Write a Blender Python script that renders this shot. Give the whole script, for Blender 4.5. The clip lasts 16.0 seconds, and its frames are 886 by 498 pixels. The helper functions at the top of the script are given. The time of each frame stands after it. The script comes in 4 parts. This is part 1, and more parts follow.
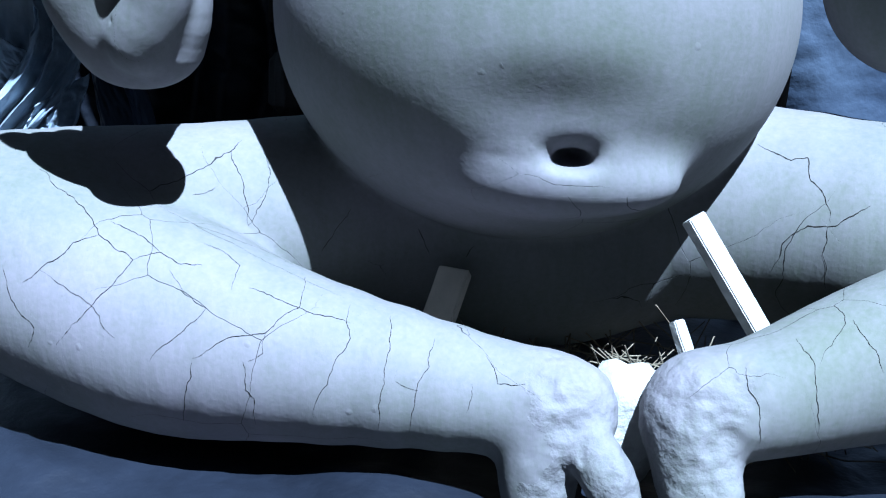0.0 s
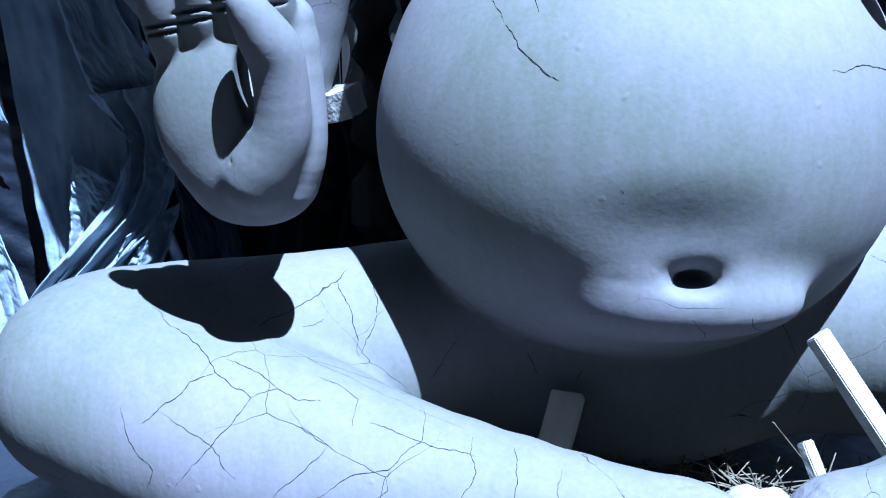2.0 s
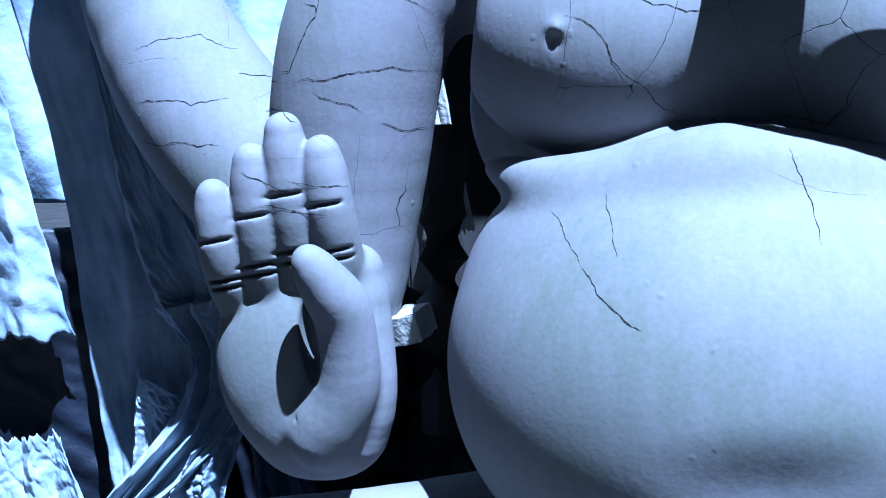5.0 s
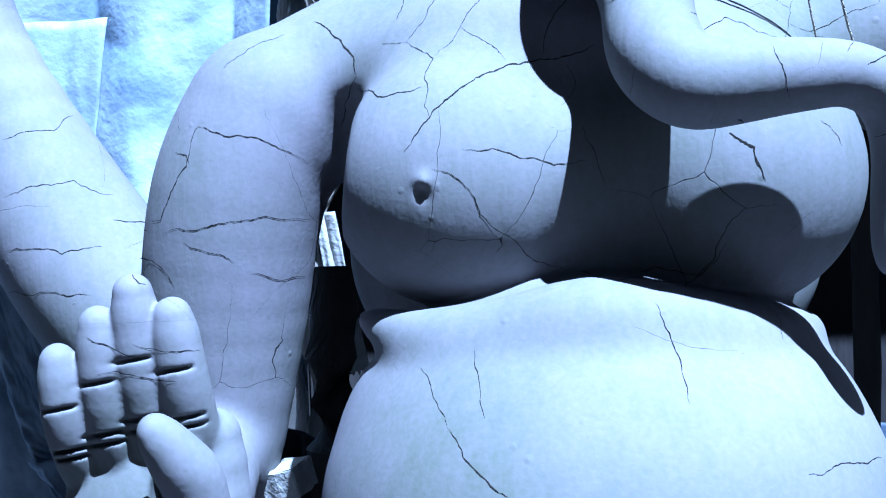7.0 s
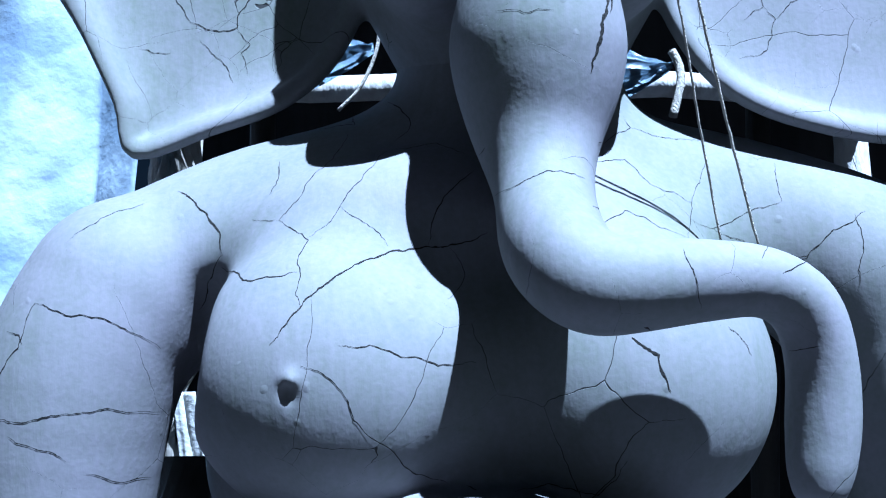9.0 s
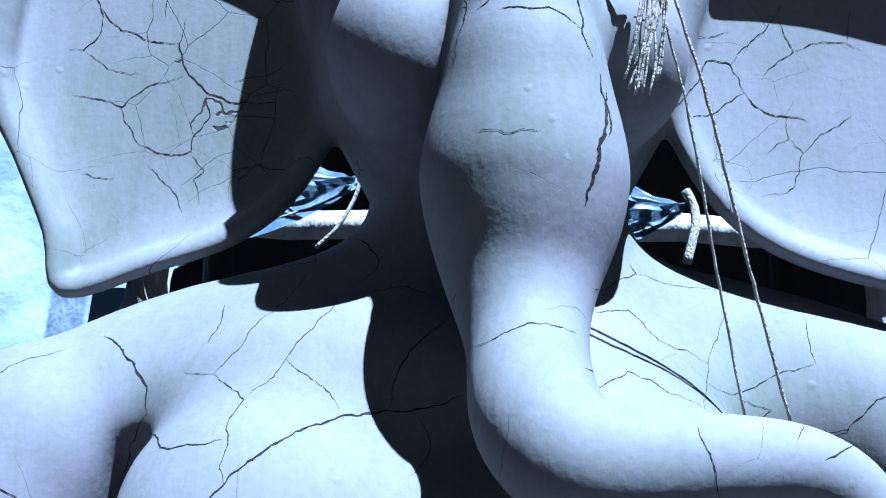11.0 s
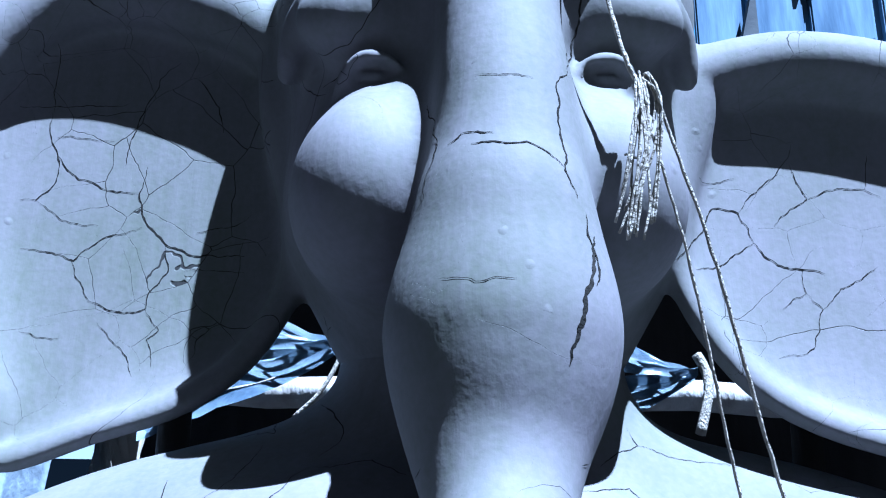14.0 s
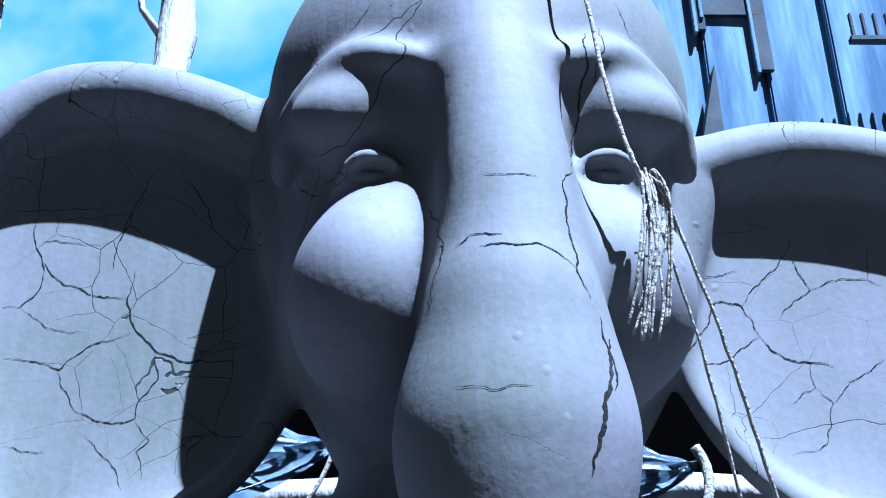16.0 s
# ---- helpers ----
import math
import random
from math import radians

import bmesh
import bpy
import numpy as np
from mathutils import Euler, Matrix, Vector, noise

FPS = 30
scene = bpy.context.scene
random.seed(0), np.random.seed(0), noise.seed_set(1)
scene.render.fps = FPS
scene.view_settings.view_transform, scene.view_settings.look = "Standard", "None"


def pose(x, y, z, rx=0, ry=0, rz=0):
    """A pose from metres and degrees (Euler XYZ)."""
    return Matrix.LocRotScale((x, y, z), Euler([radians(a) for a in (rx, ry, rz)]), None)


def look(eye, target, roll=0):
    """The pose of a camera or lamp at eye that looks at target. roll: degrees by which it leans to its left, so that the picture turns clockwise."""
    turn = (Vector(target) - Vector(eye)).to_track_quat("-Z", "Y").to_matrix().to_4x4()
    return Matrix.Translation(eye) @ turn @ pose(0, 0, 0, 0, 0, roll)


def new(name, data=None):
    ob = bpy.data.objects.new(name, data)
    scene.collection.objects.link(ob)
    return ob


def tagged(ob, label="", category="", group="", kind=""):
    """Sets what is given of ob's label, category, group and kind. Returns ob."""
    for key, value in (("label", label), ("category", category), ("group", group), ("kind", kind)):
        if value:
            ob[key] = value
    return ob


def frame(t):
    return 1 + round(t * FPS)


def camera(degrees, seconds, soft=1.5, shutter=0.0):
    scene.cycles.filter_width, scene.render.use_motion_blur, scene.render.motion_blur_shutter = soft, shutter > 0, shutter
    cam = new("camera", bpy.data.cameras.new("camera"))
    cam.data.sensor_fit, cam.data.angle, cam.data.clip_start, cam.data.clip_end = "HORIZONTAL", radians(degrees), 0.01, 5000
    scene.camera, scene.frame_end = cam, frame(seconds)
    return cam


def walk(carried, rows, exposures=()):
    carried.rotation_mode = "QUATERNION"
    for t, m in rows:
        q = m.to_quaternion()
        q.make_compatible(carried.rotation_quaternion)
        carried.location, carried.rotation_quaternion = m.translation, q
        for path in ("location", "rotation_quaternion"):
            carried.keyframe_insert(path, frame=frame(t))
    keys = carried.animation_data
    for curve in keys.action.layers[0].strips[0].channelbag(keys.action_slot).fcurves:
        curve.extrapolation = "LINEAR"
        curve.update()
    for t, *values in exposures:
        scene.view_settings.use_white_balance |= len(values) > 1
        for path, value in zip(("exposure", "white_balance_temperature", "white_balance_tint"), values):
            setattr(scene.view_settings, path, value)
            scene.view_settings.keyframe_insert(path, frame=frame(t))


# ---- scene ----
from mathutils.bvhtree import BVHTree
cam = camera(42.7, 16.0, soft=1.1)
# seconds, eye, target, roll
PATH = [
    (0, (-0.09, -1.975, 1.14), (-0.200, -0.069, 0.513), 1.9),
    (0.5, (-0.144, -1.991, 1.128), (-0.231, -0.078, 0.550), 1.6),
    (1, (-0.193, -1.995, 1.139), (-0.275, -0.071, 0.599), -0.0),
    (1.5, (-0.206, -1.981, 1.143), (-0.327, -0.046, 0.653), 0.2),
    (2, (-0.204, -1.954, 1.177), (-0.382, -0.017, 0.714), -0.6),
    (2.5, (-0.198, -1.914, 1.214), (-0.440, 0.023, 0.781), -1.4),
    (3, (-0.209, -1.859, 1.244), (-0.497, 0.079, 0.843), -1.6),
    (3.5, (-0.226, -1.853, 1.250), (-0.530, 0.094, 0.908), -1.5),
    (4, (-0.230, -1.854, 1.266), (-0.545, 0.099, 0.972), -1.7),
    (6.5, (-0.160, -1.849, 1.343), (-0.378, 0.137, 1.260), -2.6),
    (7, (-0.140, -1.799, 1.350), (-0.311, 0.193, 1.331), -2.3),
    (7.5, (-0.143, -1.763, 1.361), (-0.246, 0.234, 1.408), -1.8),
    (8, (-0.145, -1.729, 1.370), (-0.181, 0.267, 1.492), -1.2),
    (8.5, (-0.144, -1.686, 1.386), (-0.131, 0.305, 1.578), -0.8),
    (9, (-0.145, -1.634, 1.405), (-0.095, 0.349, 1.663), -0.6),
    (9.5, (-0.139, -1.573, 1.422), (-0.071, 0.399, 1.747), -0.2),
    (10, (-0.130, -1.511, 1.441), (-0.063, 0.450, 1.826), 0.1),
    (12.5, (-0.025, -1.295, 1.462), (-0.071, 0.585, 2.143), 1.6),
    (13, (-0.024, -1.275, 1.464), (-0.067, 0.586, 2.194), 1.6),
    (13.5, (-0.026, -1.264, 1.477), (-0.062, 0.584, 2.240), 1.4),
    (14, (-0.035, -1.256, 1.493), (-0.055, 0.582, 2.283), 1.2),
    (14.5, (-0.050, -1.248, 1.504), (-0.047, 0.574, 2.329), 0.7),
    (15, (-0.063, -1.246, 1.515), (-0.040, 0.563, 2.367), 0.0),
    (15.5, (-0.070, -1.245, 1.520), (-0.038, 0.548, 2.406), -0.5),
    (16, (-0.072, -1.236, 1.523), (-0.036, 0.538, 2.446), -0.8),
]
walk(cam, [(t, look(e, g, r)) for t, e, g, r in PATH], exposures=[(0.0, 2.0, 4650, 4), (3.5, 2.12, 4120, 11), (7.5, 2.2, 4130, 10), (9.5, 2.2, 4400, 5), (16.0, 2.2, 4400, 10)])

# ---- light ----
SUN = Vector((0.27, -0.385, 0.88)).normalized()
world = bpy.data.worlds.new("sky")
scene.world = world
world.use_nodes = True
wn = world.node_tree
sky = wn.nodes.new("ShaderNodeTexSky")
sky.sky_type = "NISHITA"
sky.sun_disc = False
sky.sun_elevation = math.asin(SUN.z)
sky.sun_rotation = math.atan2(SUN.x, SUN.y)
wn.links.new(sky.outputs[0], wn.nodes["Background"].inputs[0])
wn.nodes["Background"].inputs[1].default_value = 0.0007
sun_data = bpy.data.lights.new("sun", "SUN")
sun_data.energy = 5.0
sun_data.angle = radians(0.5)
sun_data.color = (1.0, 0.97, 0.93)
sun = new("sun", sun_data)
sun.matrix_world = look(SUN * 20, (0, 0, 0))


# ---- materials ----
def make_material(name, base, second, scale=8.0, rough=0.8, bump=0.3, fine=60.0, metal=0.0, stretch=(1, 1, 1), spec=0.3):
    """Two colours mixed by a broad noise, with a fine grain in colour and relief."""
    m = bpy.data.materials.new(name)
    m.use_nodes = True
    nt = m.node_tree
    n, l = nt.nodes, nt.links
    bsdf = n["Principled BSDF"]
    co = n.new("ShaderNodeTexCoord")
    mp = n.new("ShaderNodeMapping")
    mp.inputs["Scale"].default_value = stretch
    l.new(co.outputs["Object"], mp.inputs[0])
    broad, grain = n.new("ShaderNodeTexNoise"), n.new("ShaderNodeTexNoise")
    broad.inputs["Scale"].default_value, broad.inputs["Detail"].default_value = scale, 6
    grain.inputs["Scale"].default_value, grain.inputs["Detail"].default_value = fine, 5
    l.new(mp.outputs[0], broad.inputs["Vector"])
    l.new(mp.outputs[0], grain.inputs["Vector"])
    mix = n.new("ShaderNodeMix")
    mix.data_type = "RGBA"
    mix.inputs["A"].default_value, mix.inputs["B"].default_value = (*base, 1), (*second, 1)
    ramp = n.new("ShaderNodeMapRange")
    ramp.inputs["From Min"].default_value, ramp.inputs["From Max"].default_value = 0.35, 0.65
    l.new(broad.outputs["Fac"], ramp.inputs["Value"])
    l.new(ramp.outputs["Result"], mix.inputs["Factor"])
    hue = n.new("ShaderNodeHueSaturation")
    gr = n.new("ShaderNodeMapRange")
    gr.inputs["To Min"].default_value, gr.inputs["To Max"].default_value = 0.8, 1.2
    l.new(grain.outputs["Fac"], gr.inputs["Value"])
    l.new(gr.outputs["Result"], hue.inputs["Value"])
    l.new(mix.outputs["Result"], hue.inputs["Color"])
    l.new(hue.outputs[0], bsdf.inputs["Base Color"])
    bp = n.new("ShaderNodeBump")
    bp.inputs["Strength"].default_value, bp.inputs["Distance"].default_value = bump, 0.01
    l.new(grain.outputs["Fac"], bp.inputs["Height"])
    l.new(bp.outputs[0], bsdf.inputs["Normal"])
    bsdf.inputs["Roughness"].default_value, bsdf.inputs["Metallic"].default_value = rough, metal
    bsdf.inputs["Specular IOR Level"].default_value = spec
    return m


def make_clay():
    """Dried grey clay: brushed grain, pits and a net of drying cracks."""
    m = bpy.data.materials.new("dried_clay")
    m.use_nodes = True
    nt = m.node_tree
    n, l = nt.nodes, nt.links
    bsdf = n["Principled BSDF"]
    co = n.new("ShaderNodeTexCoord")

    def noise_tex(scale, detail, vec=None):
        t = n.new("ShaderNodeTexNoise")
        t.inputs["Scale"].default_value, t.inputs["Detail"].default_value = scale, detail
        l.new(vec or co.outputs["Object"], t.inputs["Vector"])
        return t

    def calc(op, a, b=None, clamp=False):
        t = n.new("ShaderNodeMath")
        t.operation, t.use_clamp = op, clamp
        for i, v in enumerate((a, b)):
            if isinstance(v, (int, float)):
                t.inputs[i].default_value = v
            elif v is not None:
                l.new(v, t.inputs[i])
        return t.outputs[0]

    warp = noise_tex(7, 4)
    off = n.new("ShaderNodeVectorMath")
    off.operation = "MULTIPLY_ADD"
    l.new(warp.outputs["Color"], off.inputs[0])
    off.inputs[1].default_value = (0.055, 0.055, 0.055)
    l.new(co.outputs["Object"], off.inputs[2])

    def cracks(scale, width, lo, hi, seed):
        v = n.new("ShaderNodeTexVoronoi")
        v.feature = "DISTANCE_TO_EDGE"
        v.inputs["Scale"].default_value = scale
        shift = n.new("ShaderNodeVectorMath")
        shift.inputs[1].default_value = (seed, seed * 1.7, -seed)
        l.new(off.outputs[0], shift.inputs[0])
        l.new(shift.outputs[0], v.inputs["Vector"])
        part = noise_tex(3.2, 2, shift.outputs[0])
        w = n.new("ShaderNodeMapRange")
        w.inputs["From Min"].default_value, w.inputs["From Max"].default_value = lo, hi
        w.inputs["To Min"].default_value, w.inputs["To Max"].default_value = 0.0, width * scale
        l.new(part.outputs["Fac"], w.inputs["Value"])
        near = calc("DIVIDE", v.outputs["Distance"], calc("ADD", w.outputs[0], 1e-5))
        return calc("SUBTRACT", 1.0, near, True)

    # the ears have dried into a fine net, the belly hardly at all
    xyz = n.new("ShaderNodeSeparateXYZ")
    l.new(co.outputs["Object"], xyz.inputs[0])
    side, up = calc("ABSOLUTE", xyz.outputs[0]), xyz.outputs[2]
    on_ears = calc("MULTIPLY", calc("GREATER_THAN", side, 0.27), calc("GREATER_THAN", up, 1.74))
    belly = calc("MULTIPLY", calc("GREATER_THAN", up, 0.74), calc("LESS_THAN", up, 1.27))
    belly = calc("MULTIPLY", belly, calc("MAXIMUM", calc("LESS_THAN", side, 0.5), calc("LESS_THAN", xyz.outputs[1], -0.45)))
    face = calc("MULTIPLY", calc("LESS_THAN", side, 0.235), calc("GREATER_THAN", up, 1.68))
    calm = calc("MAXIMUM", belly, calc("MULTIPLY", face, calc("LESS_THAN", xyz.outputs[1], -0.02)))
    big = calc("MULTIPLY", cracks(5.2, 0.0006, 0.50, 0.66, 3.1), calc("SUBTRACT", 1.0, calm))
    net = calc("MULTIPLY", cracks(11.0, 0.0006, 0.46, 0.66, 7.7), on_ears)
    lone = cracks(2.6, 0.0006, 0.54, 0.68, 1.3)
    crack = calc("MAXIMUM", calc("MAXIMUM", big, net), lone)
    crack = calc("MULTIPLY", crack, 2.2, True)
    broad = noise_tex(2.8, 7)
    mp = n.new("ShaderNodeMapping")
    mp.inputs["Scale"].default_value = (1, 1, 0.12)
    l.new(co.outputs["Object"], mp.inputs[0])
    streak = noise_tex(55, 4, mp.outputs[0])
    pits = noise_tex(130, 4)
    tone = n.new("ShaderNodeValToRGB")
    tone.color_ramp.elements[0].position, tone.color_ramp.elements[0].color = 0.34, (0.090, 0.102, 0.082, 1)
    tone.color_ramp.elements[1].position, tone.color_ramp.elements[1].color = 0.66, (0.166, 0.156, 0.180, 1)
    mixed = calc("ADD", calc("MULTIPLY", broad.outputs["Fac"], 0.66), calc("MULTIPLY", streak.outputs["Fac"], 0.16))
    mixed = calc("ADD", mixed, calc("MULTIPLY", pits.outputs["Fac"], 0.18))
    l.new(mixed, tone.inputs[0])
    mix = n.new("ShaderNodeMix")
    mix.data_type = "RGBA"
    l.new(crack, mix.inputs["Factor"])
    l.new(tone.outputs[0], mix.inputs["A"])
    mix.inputs["B"].default_value = (0.015, 0.015, 0.015, 1)
    l.new(mix.outputs["Result"], bsdf.inputs["Base Color"])
    brushed = calc("MULTIPLY", streak.outputs["Fac"], calc("SUBTRACT", 0.35, calc("MULTIPLY", belly, 0.26)))
    h = calc("ADD", brushed, calc("MULTIPLY", pits.outputs["Fac"], 0.13))
    h = calc("ADD", h, calc("MULTIPLY", noise_tex(12, 3).outputs["Fac"], 0.3))
    h = calc("SUBTRACT", h, calc("MULTIPLY", crack, 1.2))
    crumb = n.new("ShaderNodeTexVoronoi")
    crumb.inputs["Scale"].default_value = 26
    l.new(off.outputs[0], crumb.inputs["Vector"])
    dot = calc("MULTIPLY", calc("SUBTRACT", 0.16, crumb.outputs["Distance"], True), 5.0, True)
    dot = calc("MULTIPLY", dot, calc("GREATER_THAN", noise_tex(6, 2).outputs["Fac"], 0.56))
    h = calc("ADD", h, calc("MULTIPLY", dot, 0.35))
    ankle = calc("MULTIPLY", calc("MULTIPLY", calc("LESS_THAN", up, 0.54), calc("LESS_THAN", xyz.outputs[1], -0.50)), calc("LESS_THAN", calc("ABSOLUTE", calc("SUBTRACT", xyz.outputs[0], 0.09)), calc("ADD", 0.05, calc("MULTIPLY", noise_tex(16, 4).outputs["Fac"], 0.17))))
    h = calc("ADD", h, calc("MULTIPLY", ankle, calc("MULTIPLY", noise_tex(45, 6).outputs["Fac"], 2.2)))
    bp = n.new("ShaderNodeBump")
    bp.inputs["Strength"].default_value, bp.inputs["Distance"].default_value = 0.42, 0.006
    l.new(h, bp.inputs["Height"])
    l.new(bp.outputs[0], bsdf.inputs["Normal"])
    bsdf.inputs["Roughness"].default_value = 0.75
    bsdf.inputs["Specular IOR Level"].default_value = 0.25
    return m


CLAY = make_clay()
FISSURE = make_material("open_fissure", (0.010, 0.010, 0.010), (0.022, 0.021, 0.020), 40, 0.95, 0.3, 200, spec=0.1)
PLASTER = make_material("rough_plaster", (0.24, 0.24, 0.23), (0.36, 0.36, 0.35), 20, 0.9, 0.4, 90)
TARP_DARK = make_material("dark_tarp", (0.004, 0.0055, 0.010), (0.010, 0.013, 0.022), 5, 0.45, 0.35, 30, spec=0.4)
TARP_PALE = make_material("pale_tarp", (0.17, 0.22, 0.29), (0.30, 0.35, 0.41), 6, 0.5, 0.35, 35)
TARP_GREY = make_material("grey_tarp", (0.03, 0.042, 0.07), (0.06, 0.08, 0.12), 5, 0.45, 0.4, 30)
PLASTIC = make_material("blue_plastic", (0.08, 0.12, 0.18), (0.26, 0.33, 0.4), 9, 0.25, 0.4, 25, spec=0.6)
WOOD_PALE = make_material("fresh_wood", (0.38, 0.35, 0.3), (0.5, 0.47, 0.42), 6, 0.7, 0.4, 40, stretch=(1, 1, 0.15))
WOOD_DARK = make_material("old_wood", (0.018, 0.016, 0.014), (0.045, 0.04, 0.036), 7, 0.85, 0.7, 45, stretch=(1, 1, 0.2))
BARK = make_material("tree_bark", (0.32, 0.3, 0.28), (0.5, 0.5, 0.5), 9, 0.9, 0.9, 50, stretch=(1, 1, 0.3))
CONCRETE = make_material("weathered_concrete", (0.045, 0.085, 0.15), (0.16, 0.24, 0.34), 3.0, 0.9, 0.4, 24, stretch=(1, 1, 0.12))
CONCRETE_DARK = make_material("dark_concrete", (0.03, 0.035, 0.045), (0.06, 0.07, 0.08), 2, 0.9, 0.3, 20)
TWINE = make_material("jute_twine", (0.22, 0.2, 0.17), (0.33, 0.31, 0.27), 60, 0.9, 0.6, 200)
STRAW = make_material("dry_straw", (0.06, 0.05, 0.035), (0.16, 0.14, 0.10), 30, 0.85, 0.4, 90)
EARTH = make_material("trodden_earth", (0.012, 0.011, 0.010), (0.025, 0.023, 0.02), 3, 0.95, 0.7, 40)


# ---- helpers for meshes ----
def link_bm(name, bm, material, smooth=False):
    me = bpy.data.meshes.new(name)
    bm.to_mesh(me)
    bm.free()
    me.materials.append(material)
    if smooth:
        for p in me.polygons:
            p.use_smooth = True
    return new(name, me)


def part(name, bm, material, parent, label="", smooth=False):
    ob = link_bm(name, bm, material, smooth)
    ob.parent = parent
    return tagged(ob, label)


def board(size, m=None, bevel=0.004, seed=0):
    """A sawn board with bevelled, slightly uneven edges."""
    bm = bmesh.new()
    bmesh.ops.create_cube(bm, size=1)
    bmesh.ops.scale(bm, vec=size, verts=bm.verts)
    bmesh.ops.subdivide_edges(bm, edges=[e for e in bm.edges if e.calc_length() > 0.6 * max(size)], cuts=5)
    r = random.Random(seed)
    for v in bm.verts:
        v.co += Vector([r.uniform(-1, 1) * 0.03 * min(size) for _ in range(3)])
    bmesh.ops.bevel(bm, geom=[e for e in bm.edges if e.calc_face_angle(0) > 1.0], offset=min(bevel, 0.2 * min(size)), segments=2, affect="EDGES")
    if m is not None:
        bm.transform(m)
    return bm


def between(a, b, roll=0.0):
    """The pose whose z axis runs from a to b, at their middle."""
    a, b = Vector(a), Vector(b)
    return Matrix.Translation((a + b) / 2) @ (b - a).to_track_quat("Z", "Y").to_matrix().to_4x4() @ pose(0, 0, 0, 0, 0, roll)


def tube(bm, pts, radii, sides=8):
    """A closed tapering tube along points."""
    pts = [Vector(p) for p in pts]
    if not hasattr(radii, "__len__"):
        radii = [radii] * len(pts)
    rings = []
    for i, p in enumerate(pts):
        d = (pts[min(i + 1, len(pts) - 1)] - pts[max(i - 1, 0)]).normalized()
        q = d.to_track_quat("Z", "Y")
        rings.append([bm.verts.new(p + q @ Vector((math.cos(k * math.tau / sides), math.sin(k * math.tau / sides), 0)) * radii[i]) for k in range(sides)])
    for r0, r1 in zip(rings, rings[1:]):
        for k in range(sides):
            bm.faces.new((r0[k], r0[(k + 1) % sides], r1[(k + 1) % sides], r1[k]))
    bm.faces.new(rings[0][::-1])
    bm.faces.new(rings[-1])
    return bm


def spline(pts, steps=8):
    """Catmull-Rom points through pts."""
    p = [np.array(q, float) for q in pts]
    p = [2 * p[0] - p[1]] + p + [2 * p[-1] - p[-2]]
    out = []
    for i in range(1, len(p) - 2):
        for k in range(steps):
            t = k / steps
            out.append(0.5 * (2 * p[i] + (p[i + 1] - p[i - 1]) * t + (2 * p[i - 1] - 5 * p[i] + 4 * p[i + 1] - p[i + 2]) * t * t + (3 * p[i] - p[i - 1] - 3 * p[i + 1] + p[i + 2]) * t ** 3))
    out.append(p[-2])
    return out


